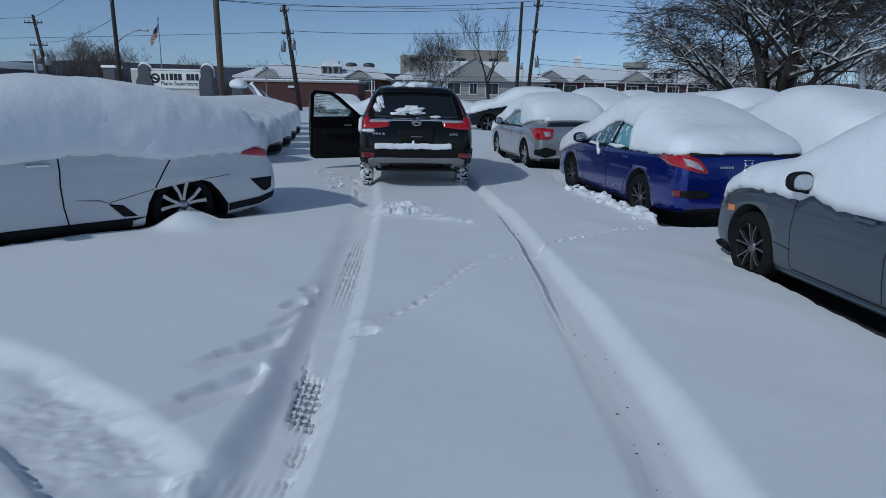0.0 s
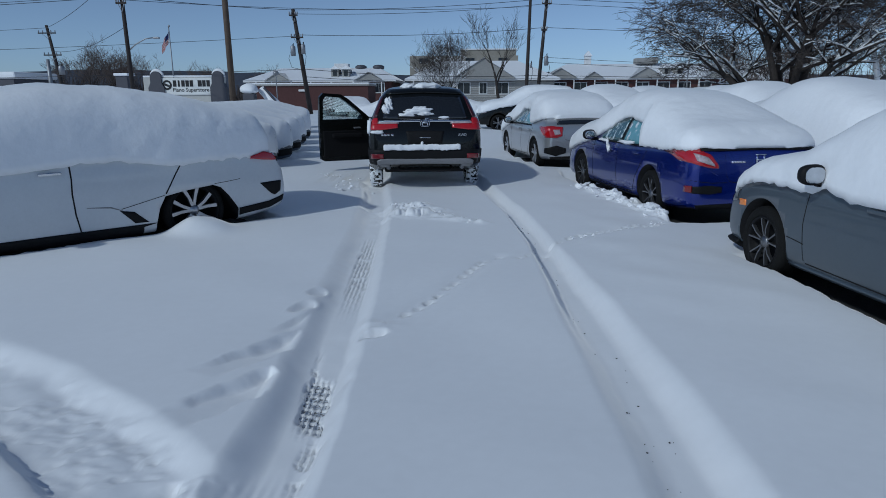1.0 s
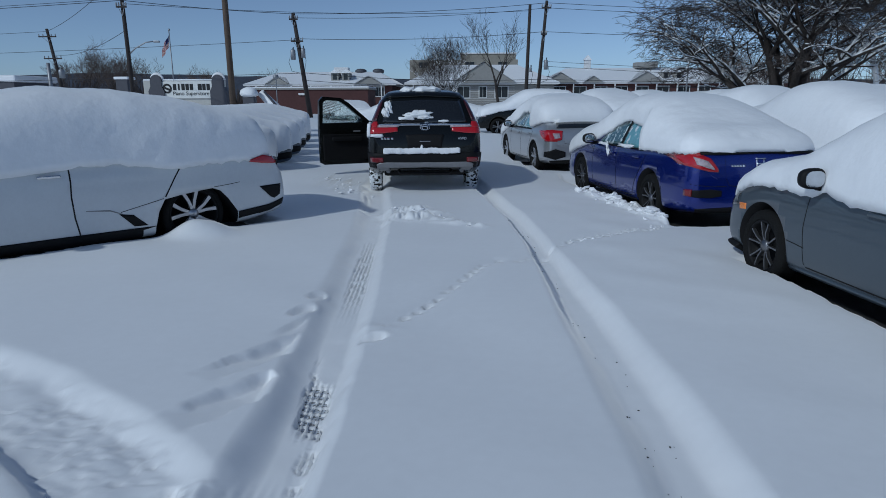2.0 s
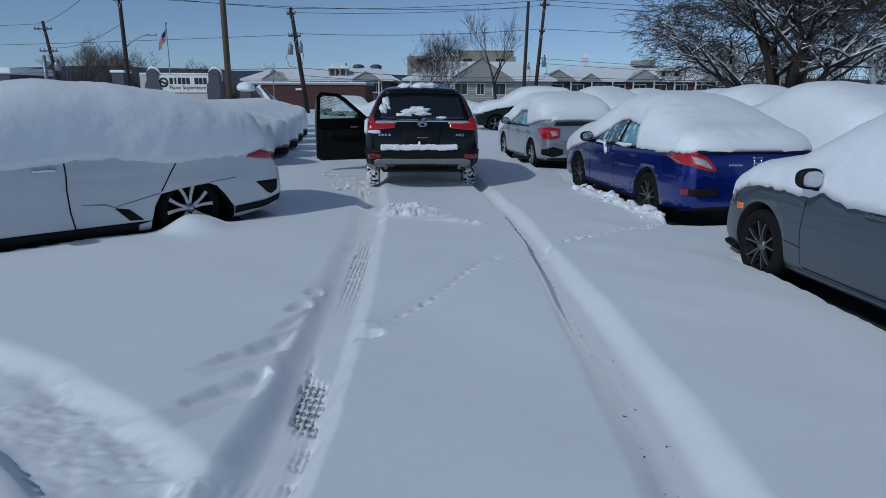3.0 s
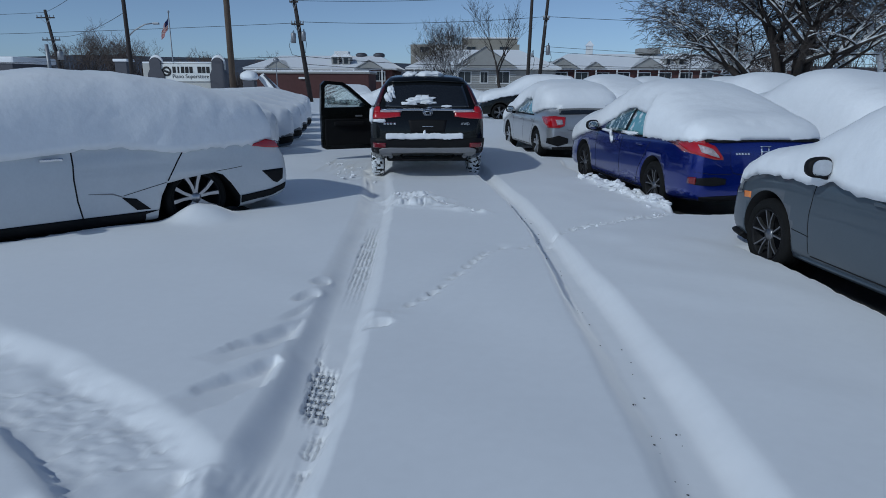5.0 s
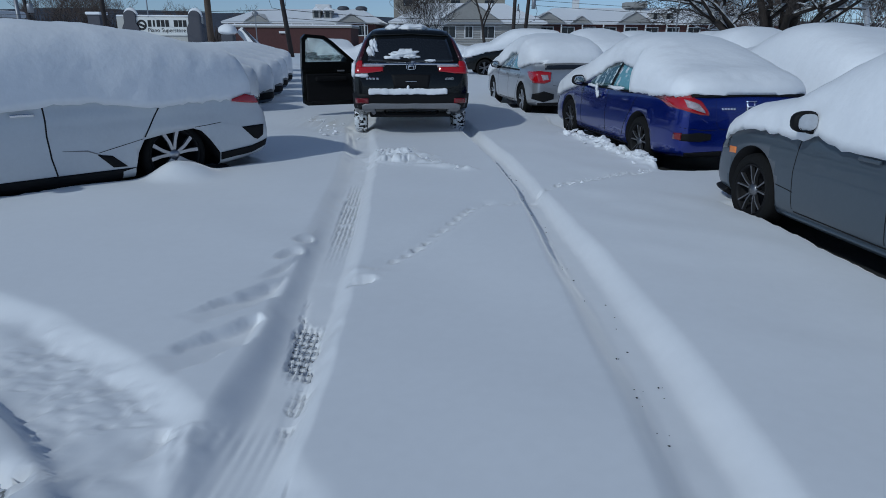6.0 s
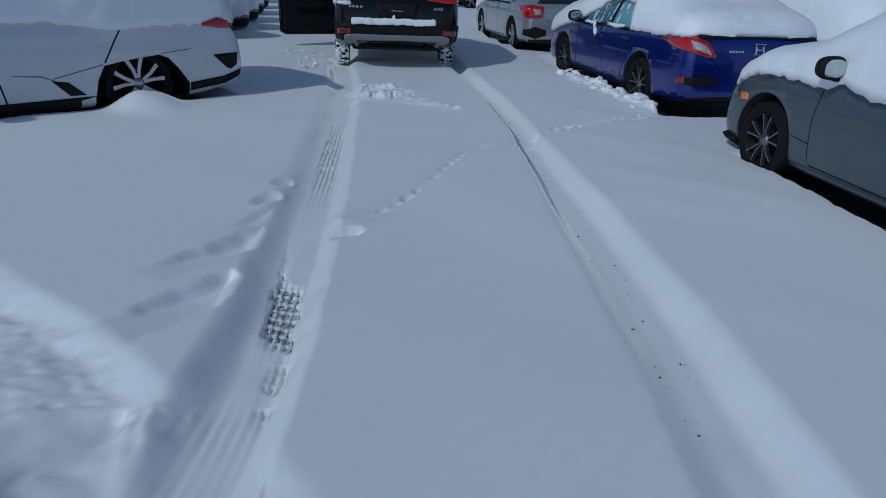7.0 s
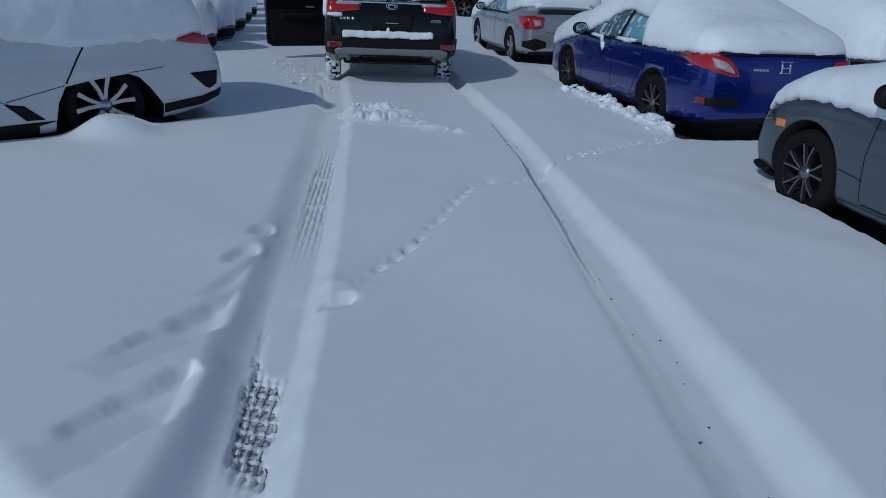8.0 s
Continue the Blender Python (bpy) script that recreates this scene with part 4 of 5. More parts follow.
roof_gear = thing("roof_ventilator", "pair of dark roof ventilators and a white roof box", "ventilator", Matrix.Translation((0, 0, 0)))
for vx in (-13.6, -11.2):
    part("cowl", lathe(bmesh.new(), [(5.0, 0), (5.0, 0.75), (5.35, 0.8), (5.55, 0.5), (5.6, 0)], 14, "Z"), SIGN_GREY, roof_gear, smooth=True).location = (vx, 91.5, 0)
part("roof_box", box(bmesh.new(), -16.2, 91.5, 5.4, 1.9, 1.5, 0.7, 0.05), WHITE_TRIM, roof_gear)
block = thing("flat_roof_block", "tan flat-roofed block rising behind the houses", "building", Matrix.Translation((0, 0, 0)), "buildings across the road")
part("wall", box(bmesh.new(), 0.5, 116, 3.8, 17.5, 14, 7.8, 0.03), TAN_WALL, block)
part("penthouse", box(bmesh.new(), 4.6, 116, 8.2, 9.0, 9, 1.1, 0.03), TAN_WALL, block)
part("snow", box(bmesh.new(), 4.6, 116, 8.85, 9.3, 9.3, 0.2, 0.05), SNOW_CAP, block)
for wx in (-6, 1.5, 6.8):
    window(block, wx, 109, 6.9, 1.5, 0.9, TAN_WALL)
store = thing("brick_store", "low dark red brick building with a flat parapet", "building", Matrix.Translation((0, 0, 0)), "buildings across the road")
part("wall", box(bmesh.new(), -16.0, 73, 1.2, 12.6, 6, 2.7, 0.03), BRICK, store)
part("parapet", box(bmesh.new(), -16.0, 73, 2.6, 12.9, 6.3, 0.18, 0.03), SIDING, store)
part("snow", box(bmesh.new(), -16.0, 73, 2.75, 12.8, 6.2, 0.16, 0.05), SNOW_CAP, store)
part("wall_lamp", box(bmesh.new(), -16.6, 69.9, 2.05, 0.9, 0.2, 0.22, 0.05), WHITE_TRIM, store)
left_shed = thing("flat_shed", "low flat building with a white snowy roof", "building", Matrix.Translation((0, 0, 0)), "buildings across the road")
part("wall", box(bmesh.new(), -52.0, 72, 1.7, 11, 7, 3.4, 0.03), SIGN_GREY, left_shed)
part("snow", box(bmesh.new(), -52.0, 72, 3.75, 11.6, 7.4, 0.7, 0.2), SNOW_CAP, left_shed)
kiosk = thing("roadside_hut", "small dark roadside hut with a snowy flat roof", "building", Matrix.Translation((0, 0, 0)), "buildings across the road")
part("wall", box(bmesh.new(), -28.4, 56, 1.6, 1.0, 1.2, 3.2, 0.03), SIGN_GREY, kiosk)
part("snow", box(bmesh.new(), -28.4, 56, 3.3, 1.2, 1.4, 0.22, 0.06), SNOW_CAP, kiosk)

# snow-topped bin post and slanting rail beside the brown pole
bin_post = thing("bin_post", "dark post capped by a big lump of snow", "post", Matrix.Translation((-11.2, 35.3, -0.1)))
part("post", box(bmesh.new(), 0, 0, 0.85, 0.62, 0.5, 1.7, 0.04), SIGN_GREY, bin_post)
bm = bmesh.new()
bmesh.ops.create_icosphere(bm, subdivisions=3, radius=0.5)
for v in bm.verts:
    v.co = Vector((v.co.x * 1.0, v.co.y * 0.8, v.co.z * (0.75 if v.co.z > 0 else 0.35))) * (1 + 0.12 * noise.noise(v.co * 3))
bmesh.ops.translate(bm, verts=bm.verts, vec=(0, 0, 1.85))
part("snow", bm, SNOW_CAP, bin_post, smooth=True)
rail = thing("slanting_rail", "snow-laden slanting metal rail by the roadside", "rail", Matrix.Translation((-10.5, 35.6, -0.1)))
part("bar", tube(bmesh.new(), [Vector((0, 0, 2.0)), Vector((1.4, 0, 0.3))], [0.06, 0.06], 8), SIGN_GREY, rail)
part("snow", tube(bmesh.new(), [Vector((-0.25, 0.2, 1.95)), Vector((0.5, 0.2, 1.15)), Vector((1.1, 0.2, 0.35))], [0.2, 0.28, 0.2], 8), SNOW_CAP, rail, smooth=True)
far_lamp = thing("parking_lamp", "thin grey post with a small round lamp", "street lamp", Matrix.Translation((-16.6, 60, -0.1)))
part("post", tube(bmesh.new(), [Vector((0, 0, 0)), Vector((0, 0, 3.5))], [0.05, 0.04], 8), STEEL, far_lamp)
part("lamp_head", lathe(bmesh.new(), [(3.4, 0), (3.42, 0.2), (3.6, 0.28), (3.75, 0.2), (3.8, 0)], 12, "Z"), STEEL, far_lamp, smooth=True)
mast = thing("antenna_mast", "slim grey mast standing before the big tree", "mast", Matrix.Translation((13.4, 40, -0.1)))
part("post", tube(bmesh.new(), [Vector((0, 0, 0)), Vector((0.25, 0, 8.5))], [0.05, 0.03], 8), STEEL, mast)

# trees
grow_tree("bare_tree", "broad bare tree dusted with snow, many thin stems", -2.0, 75, 0, 8.4, 1.0, 5, stems=8, levels=5, forks=3, thick=0.16, len0=0.36, twig_r=0.01)
grow_tree("bare_tree", "slender upright bare tree with fine twigs", 4.1, 70, 0, 9.0, 0.6, 8, stems=1, levels=5, thick=0.2, snow=False, len0=0.4)
grow_tree("big_tree", "huge bare tree with snow piled along its limbs", 16.2, 33, 0, 12.2, 1.3, 21, stems=9, levels=6, thick=0.4, len0=0.34, droop=0.3, twig_r=0.011, fine=1, bias=(-0.22, 0))
limb = thing("fallen_limb", "thick arching limb of the big tree loaded with snow", "branch", Matrix.Translation((16.2, 32.6, 0)))
arc = [Vector((0.5, 0, 4.4)), Vector((1.0, -0.2, 4.75)), Vector((1.8, -0.3, 4.7)), Vector((2.6, -0.3, 4.2)), Vector((3.3, -0.2, 3.3)), Vector((3.7, -0.1, 2.3)), Vector((3.9, 0, 1.2))]
part("wood", tube(bmesh.new(), arc, [0.16, 0.15, 0.14, 0.13, 0.11, 0.09, 0.07], 8), BARK, limb, smooth=True)
part("snow", tube(bmesh.new(), [p + Vector((-0.02, -0.03, 0.1)) for p in arc], [0.12, 0.17, 0.18, 0.17, 0.15, 0.13, 0.08], 8), SNOW_CAP, limb, "snow lying on the limb", smooth=True)
for k, (tx, ty, th, ts) in enumerate(((-43.5, 78, 8.6, 31), (-39.5, 80, 7.6, 32), (-43, 82, 6.4, 33), (-33, 84, 5.4, 34), (-50, 84, 7.0, 35), (-46.5, 88, 6.0, 36), (-26, 92, 5.6, 37))):
    grow_tree("bare_tree", "leafless brown tree in the roadside thicket", tx, ty, 0, th, 1.0, ts, stems=3, levels=5, thick=0.14, snow=False, len0=0.36, group="roadside thicket", twig_r=0.012, twig_mat=TWIG_BROWN)
for k, (tx, ty, th, ts) in enumerate(((25, 62, 6.6, 41), (30, 60, 7.5, 42), (36, 64, 7.5, 43), (42, 62, 8, 44), (21, 46, 5.0, 45), (28, 45, 5.5, 46), (35, 47, 6, 47))):
    grow_tree("bare_tree", "snow-dusted leafless tree in the wood behind", tx, ty, 0, th, 1.0, ts, stems=3, levels=5, thick=0.16, snow=ty < 50, len0=0.36, group="wood behind the lot", twig_r=0.012, twig_mat=TWIG_BROWN)


def woods_band(name, label, x0, x1, y, top, material, seed, fuzz):
    """A far wood seen as one uneven mass: many thin upright stems and tufts joined into one."""
    rng = random.Random(seed)
    bm = bmesh.new()
    for k in range(int((x1 - x0) / fuzz)):
        x = x0 + (x1 - x0) * rng.random()
        yy = y + rng.uniform(-6, 6)
        h = top * rng.uniform(0.55, 1.0) * (0.8 + 0.25 * math.sin(x * 0.11 + seed))
        pts = [Vector((x, yy, -0.2))]
        for i in range(3):
            pts.append(pts[-1] + Vector((rng.uniform(-0.35, 0.35), 0, h / 3)))
        r = 0.02 * top * rng.uniform(0.5, 1)
        tube(bm, pts, [r, r * 0.8, r * 0.5, r * 0.15], 3, cap=False)
    return solid(name, bm, material, label, "woodland", kind="stuff")


woods_band("far_wood", "dense brown winter wood behind the road", -75, -20, 98, 5.2, WOODS, 1, 0.03)
woods_band("far_wood", "dense brown winter wood behind the houses", 14, 75, 125, 7.6, WOODS, 2, 0.03)
woods_band("far_wood", "brown winter thicket at the edge of the lot", 17, 60, 68, 4.2, WOODS, 3, 0.03)


def ridge(label, y, x0, x1, top, seed, material):
    bm = bmesh.new()
    n = 90
    rows = []
    for i in range(n + 1):
        x = x0 + (x1 - x0) * i / n
        z = top * (0.8 + 0.35 * noise.noise(Vector((x * 0.004, seed, 0))) + 0.04 * noise.noise(Vector((x * 0.05, seed, 1))) + 0.03 * noise.noise(Vector((x * 0.2, seed, 2))))
        rows.append([bm.verts.new((x, y, -1)), bm.verts.new((x, y + 40, z)), bm.verts.new((x, y + 200, -1))])
    for a, b in zip(rows, rows[1:]):
        for k in range(2):
            bm.faces.new((a[k], b[k], b[k + 1], a[k + 1]))
    bmesh.ops.recalc_face_normals(bm, faces=bm.faces)
    return solid("backdrop_hill", bm, material, label, "hill", kind="structure", smooth=True)


ridge("long blue-grey wooded hill on the horizon", 620, -900, 900, 29, 3.3, HILL)

# ---- the cars near the camera ----
def car_at(x, y, head, z):
    return pose(x, y, z, 0, 0, head)


def lump(bm, cx, cy, cz, sx, sy, sz, seed=0, rough=0.25):
    """A small irregular heap of snow."""
    r = bmesh.ops.create_icosphere(bm, subdivisions=3, radius=1.0)
    for v in r["verts"]:
        k = 1 + rough * noise.fractal(v.co * 1.7 + Vector((seed * 5.1, 0, 0)), 1.0, 2.0, 3)
        v.co = Vector((cx + v.co.x * sx * k, cy + v.co.y * sy * k, cz + v.co.z * sz * k))
    return bm


def handle(t, c, y, z, material, side=-1):
    w = half_width(c, y, z) + 0.02
    bm = box(bmesh.new(), side * w, y, z, 0.025, 0.2, 0.03, 0.01)
    return part("door_handle", bm, material, t)


def side_panels(t, c, tree, seams=True, rear_edge=0.15, mid=1.12, fore=2.13, top=0.9):
    seam(t, tree, "L", [(mid - 0.02, top), (mid + 0.01, 0.6), (mid - 0.01, 0.3)])
    seam(t, tree, "L", [(fore - 0.03, top), (fore, 0.6), (fore - 0.03, 0.3)])
    seam(t, tree, "L", [(rear_edge, top), (rear_edge + 0.12, 0.72), (rear_edge + 0.3, 0.5), (rear_edge + 0.38, 0.31)])
    seam(t, tree, "L", [(rear_edge + 0.4, 0.285), (1.2, 0.28), (fore - 0.05, 0.285)], 0.01)


M_BLUE = car_at(3.48, 8.80, 9.0, -0.195)
M_GREY = car_at(4.0, 3.17, 7.0, -0.195)
M_SILVER = car_at(2.58, 14.65, 9.0, -0.16)
M_WHITE = car_at(-3.46, 7.58, 136.0, -0.14)
M_SUV = car_at(-0.54, 11.15, 5.0, -0.09)

# blue saloon
blue, _, tree = car("blue_sedan", "deep blue saloon car half buried under thick snow", SEDAN, M_BLUE, BLUE_PAINT, split=0.26, fat=0.008)
side_panels(blue, SEDAN, tree)
for name, up, lo, m_ in (("rear_door_glass", [(0.36, 1.2), (0.65, 1.29), (1.03, 1.31)], [(0.36, 0.955), (0.7, 0.95), (1.03, 0.95)], GLASS_TEAL),
                         ("front_door_glass", [(1.1, 1.31), (1.5, 1.24), (1.9, 1.0)], [(1.1, 0.95), (1.5, 0.945), (1.9, 0.945)], GLASS_FROST)):
    patch(name, blue, tree, "L", up, lo, m_, 0.004)
patch("belt_trim", blue, tree, "L", [(0.3, 0.95), (1.2, 0.945), (2.0, 0.945)], [(0.3, 0.925), (1.2, 0.92), (2.0, 0.92)], PLASTIC, 0.012)
patch("pillar_trim", blue, tree, "L", [(1.03, 1.31), (1.1, 1.31)], [(1.03, 0.95), (1.1, 0.95)], PLASTIC, 0.006, n=4)
lamp = patch("tail_light", blue, tree, "L", [(-0.98, 0.985), (-0.8, 0.98), (-0.55, 0.95)], [(-1.0, 0.825), (-0.85, 0.84), (-0.55, 0.94)], RED_LENS, 0.01, label="red wrap-round tail light")
lamp = patch("tail_light", blue, tree, "B", [(-0.86, 0.985), (-0.76, 0.975), (-0.62, 0.93), (-0.52, 0.8)], [(-0.86, 0.85), (-0.76, 0.81), (-0.62, 0.775), (-0.52, 0.77)], RED_LENS, 0.012, label="red tail light with a clear centre")
patch("reversing_lens", lamp, tree, "B", [(-0.79, 0.94), (-0.66, 0.9), (-0.58, 0.82)], [(-0.77, 0.86), (-0.66, 0.82), (-0.57, 0.795)], CLEAR_LENS, 0.02, n=6)
lamp = patch("tail_light", blue, tree, "B", [(0.58, 0.93), (0.75, 0.945), (0.85, 0.95)], [(0.52, 0.77), (0.66, 0.755), (0.84, 0.78)], RED_LENS, 0.012)
patch("bumper_vent", blue, tree, "B", [(-0.81, 0.555), (-0.6, 0.57), (-0.46, 0.55)], [(-0.81, 0.475), (-0.6, 0.465), (-0.46, 0.485)], PLASTIC, 0.008)
patch("reflector", blue, tree, "B", [(-0.85, 0.56), (-0.8, 0.565)], [(-0.85, 0.485), (-0.8, 0.48)], DARK_RED, 0.014, n=4)
patch("bumper_vent", blue, tree, "B", [(0.46, 0.55), (0.6, 0.57), (0.81, 0.555)], [(0.46, 0.485), (0.6, 0.465), (0.81, 0.475)], PLASTIC, 0.008)
patch("bumper_skirt", blue, tree, "B", [(-0.75, 0.33), (0.0, 0.36), (0.75, 0.33)], [(-0.72, 0.28), (0.0, 0.28), (0.72, 0.28)], PLASTIC, 0.008)
patch("boot_edge", blue, tree, "B", [(-0.72, 1.0), (0, 1.015), (0.72, 1.0)], [(-0.72, 0.965), (0, 0.98), (0.72, 0.965)], PLASTIC, 0.016, label="black boot-lid spoiler lip")
seam(blue, tree, "B", [(-0.44, 0.93), (-0.42, 0.7), (-0.36, 0.6), (0.36, 0.6), (0.42, 0.7), (0.44, 0.93)])
seam(blue, tree, "B", [(-0.86, 0.63), (-0.6, 0.6), (-0.4, 0.6)])
for sx, sz, w, h in ((-0.045, 0.87, 0.014, 0.095), (0.045, 0.87, 0.014, 0.095), (0, 0.865, 0.09, 0.014), (0, 0.925, 0.13, 0.008), (0, 0.815, 0.13, 0.008)):
    patch("badge", blue, tree, "B", [(sx - w / 2, sz + h / 2), (sx + w / 2, sz + h / 2)], [(sx - w / 2, sz - h / 2), (sx + w / 2, sz - h / 2)], CHROME, 0.016, n=2, rows=1)
for k in range(5):
    patch("badge_block", blue, tree, "B", [(-0.36 + 0.036 * k, 0.855), (-0.335 + 0.036 * k, 0.855)], [(-0.36 + 0.036 * k, 0.83), (-0.335 + 0.036 * k, 0.83)], CHROME, 0.008, n=2, rows=1)
mirror(blue, SEDAN, 2.02, 1.0, PLASTIC)
handle(blue, SEDAN, 0.42, 0.84, BLUE_PAINT)
handle(blue, SEDAN, 1.32, 0.83, BLUE_PAINT)
patch("sill_trim", blue, tree, "L", [(0.42, 0.25), (1.2, 0.25), (2.3, 0.25)], [(0.42, 0.205), (1.2, 0.205), (2.3, 0.205)], PLASTIC, 0.01)
snow_cap(SEDAN, M_BLUE, -1.02, 3.62, lambda y: lerp_keys([(-1.0, 0.2), (-0.6, 0.23), (0.1, 0.28), (0.8, 0.3)], y), lambda y: lerp_keys([(-1.1, 0.99), (-0.6, 0.965), (0.25, 0.94), (0.36, 0.93), (0.42, 1.22), (1.0, 1.3), (1.35, 1.27), (1.9, 1.02), (2.3, 0.9), (3.6, 0.62)], y), seed=1, boxy=0.58, label="thick smooth snow lying over the blue saloon")
bm = lump(bmesh.new(), -0.925, 1.6, 0.945, 0.025, 0.16, 0.018, 3, 0.8)
lump(bm, -0.925, 0.75, 0.965, 0.025, 0.26, 0.022, 4, 0.8)
lump(bm, -0.93, 1.42, 0.9, 0.018, 0.025, 0.07, 6, 0.8)
lump(bm, -0.93, 1.37, 0.83, 0.018, 0.025, 0.05, 7, 0.8)
solid("snow_clump", bm, SNOW_CAP, "loose snow caught along the blue saloon's window sill", "snow", M_BLUE, "snow on cars", "stuff", smooth=True)

# blue-grey car
grey, _, tree = car("grey_saloon", "blue-grey car with snow over bonnet and glass", SHORT_NOSE, M_GREY, GREY_PAINT, turns=(0, 0, 0.35, 0), split=0.26, fat=0.008)
side_panels(grey, SHORT_NOSE, tree, top=0.88)
patch("marker_light", grey, tree, "L", [(3.0, 0.665), (3.12, 0.66)], [(2.99, 0.61), (3.1, 0.6)], AMBER, 0.01, n=5)
patch("headlight", grey, tree, "L", [(3.14, 0.74), (3.34, 0.68)], [(3.13, 0.64), (3.36, 0.6)], GLASS_DARK, 0.008, n=6)
patch("splitter", grey, tree, "L", [(3.12, 0.26), (3.25, 0.27), (3.38, 0.27)], [(3.12, 0.21), (3.25, 0.21), (3.38, 0.21)], PLASTIC, 0.05, n=8)
patch("sill_trim", grey, tree, "L", [(0.42, 0.255), (1.2, 0.255), (2.3, 0.255)], [(0.42, 0.2), (1.2, 0.2), (2.3, 0.2)], GREY_PAINT, 0.02)
seam(grey, tree, "L", [(2.33, 0.46), (2.2, 0.45), (2.1, 0.44)])
mirror(grey, SHORT_NOSE, 1.93, 1.02, PLASTIC)
handle(grey, SHORT_NOSE, 1.34, 0.83, GREY_PAINT)
snow_cap(SHORT_NOSE, M_GREY, -1.05, 3.46, lambda y: lerp_keys([(1.4, 0.34), (2.2, 0.26), (2.6, 0.2), (3.6, 0.16)], y), lambda y: lerp_keys([(-1.1, 0.9), (1.0, 0.85), (1.6, 0.87), (1.9, 0.9), (2.25, 0.86), (2.6, 0.87), (2.9, 0.85), (3.2, 0.74), (3.64, 0.5)], y), seed=2, round_y=0.6, label="deep smooth snow covering the blue-grey car")

# silver hatchback
silver, _, tree = car("silver_hatchback", "silver hatchback with thick snow on roof and bonnet", HATCH, M_SILVER, SILVER_PAINT, rim_mat=RIM_SILVER)
side_panels(silver, HATCH, tree)
for name, up, lo, m_ in (("rear_door_glass", [(0.42, 1.24), (0.7, 1.3), (1.03, 1.31)], [(0.42, 0.955), (0.7, 0.95), (1.03, 0.95)], GLASS_TEAL),
                         ("front_door_glass", [(1.1, 1.31), (1.5, 1.24), (1.9, 1.0)], [(1.1, 0.95), (1.5, 0.945), (1.9, 0.945)], GLASS_FROST)):
    patch(name, silver, tree, "L", up, lo, m_, 0.004)
patch("belt_trim", silver, tree, "L", [(0.3, 0.95), (1.2, 0.945), (2.0, 0.945)], [(0.3, 0.925), (1.2, 0.92), (2.0, 0.92)], PLASTIC, 0.012)
patch("tail_light", silver, tree, "L", [(-0.78, 0.93), (-0.6, 0.945), (-0.35, 0.93)], [(-0.8, 0.74), (-0.62, 0.76), (-0.35, 0.915)], RED_LENS, 0.01)
lamp = patch("tail_light", silver, tree, "B", [(-0.84, 0.94), (-0.7, 0.95), (-0.48, 0.93)], [(-0.84, 0.72), (-0.62, 0.71), (-0.5, 0.75)], RED_LENS, 0.012, label="red and clear tail light")
patch("reversing_lens", lamp, tree, "B", [(-0.7, 0.88), (-0.56, 0.88)], [(-0.66, 0.77), (-0.54, 0.79)], CLEAR_LENS, 0.02, n=6)
patch("tail_light", silver, tree, "B", [(0.48, 0.93), (0.7, 0.95), (0.84, 0.94)], [(0.5, 0.75), (0.62, 0.71), (0.84, 0.72)], RED_LENS, 0.012)
for s in (-1, 1):
    xs = sorted((s * 0.84, s * 0.42))
    patch("bumper_vent", silver, tree, "B", [(xs[0], 0.5), (sum(xs) / 2, 0.56), (xs[1], 0.5)], [(xs[0], 0.4), (sum(xs) / 2, 0.34), (xs[1], 0.4)], PLASTIC, 0.01)
patch("bumper_skirt", silver, tree, "B", [(-0.75, 0.32), (0.0, 0.34), (0.75, 0.32)], [(-0.72, 0.27), (0.0, 0.27), (0.72, 0.27)], PLASTIC, 0.008)
patch("rear_glass", silver, tree, "B", [(-0.55, 1.1), (0, 1.12), (0.55, 1.1)], [(-0.6, 0.98), (0, 0.99), (0.6, 0.98)], GLASS_DARK, 0.012)
seam(silver, tree, "B", [(-0.48, 0.93), (-0.44, 0.66), (0.44, 0.66), (0.48, 0.93)])
mirror(silver, HATCH, 2.02, 1.0, PLASTIC)
handle(silver, HATCH, 0.42, 0.84, SILVER_PAINT)
handle(silver, HATCH, 1.32, 0.83, SILVER_PAINT)
snow_cap(HATCH, M_SILVER, -0.55, 3.62, 0.30, lambda y: lerp_keys([(-1.1, 1.16), (-0.5, 1.1), (0.3, 0.98), (0.4, 1.0), (0.45, 1.24), (1.0, 1.3), (1.35, 1.27), (1.9, 1.02), (2.3, 0.9), (3.6, 0.62)], y), seed=3, label="thick smooth snow lying over the silver hatchback")

# white saloon
ARCH = [(0.45, -0.1), (0.44, 0.26), (0.4, 0.42), (0.33, 0.545), (0.16, 0.575), (-0.05, 0.6), (-0.2, 0.615), (-0.29, 0.58), (-0.38, 0.48), (-0.49, 0.32), (-0.5, -0.1)]
white, _, tree = car("white_saloon", "pearl white saloon with deep snow above its doors", LIFTBACK, M_WHITE, WHITE_PAINT, rim_mat=RIM_SILVER, arch=0.07, split=0.3, turns=(0.2, 0, 0, 0), lip=PLASTIC, wall=0.075, fat=0.02, skirted=ARCH)
seam(white, tree, "L", [(1.2, 0.93), (1.2, 0.8), (1.21, 0.66), (1.2, 0.45), (1.17, 0.28)], 0.014)
seam(white, tree, "L", [(0.13, 0.87), (0.2, 0.77), (0.32, 0.57)], 0.014)
seam(white, tree, "L", [(0.78, 0.46), (0.55, 0.51), (0.34, 0.555)], 0.006)
seam(white, tree, "L", [(-0.22, 0.625), (-0.4, 0.64), (-0.53, 0.655)], 0.006)
seam(white, tree, "L", [(2.25, 0.92), (2.28, 0.6), (2.2, 0.3)], 0.01)
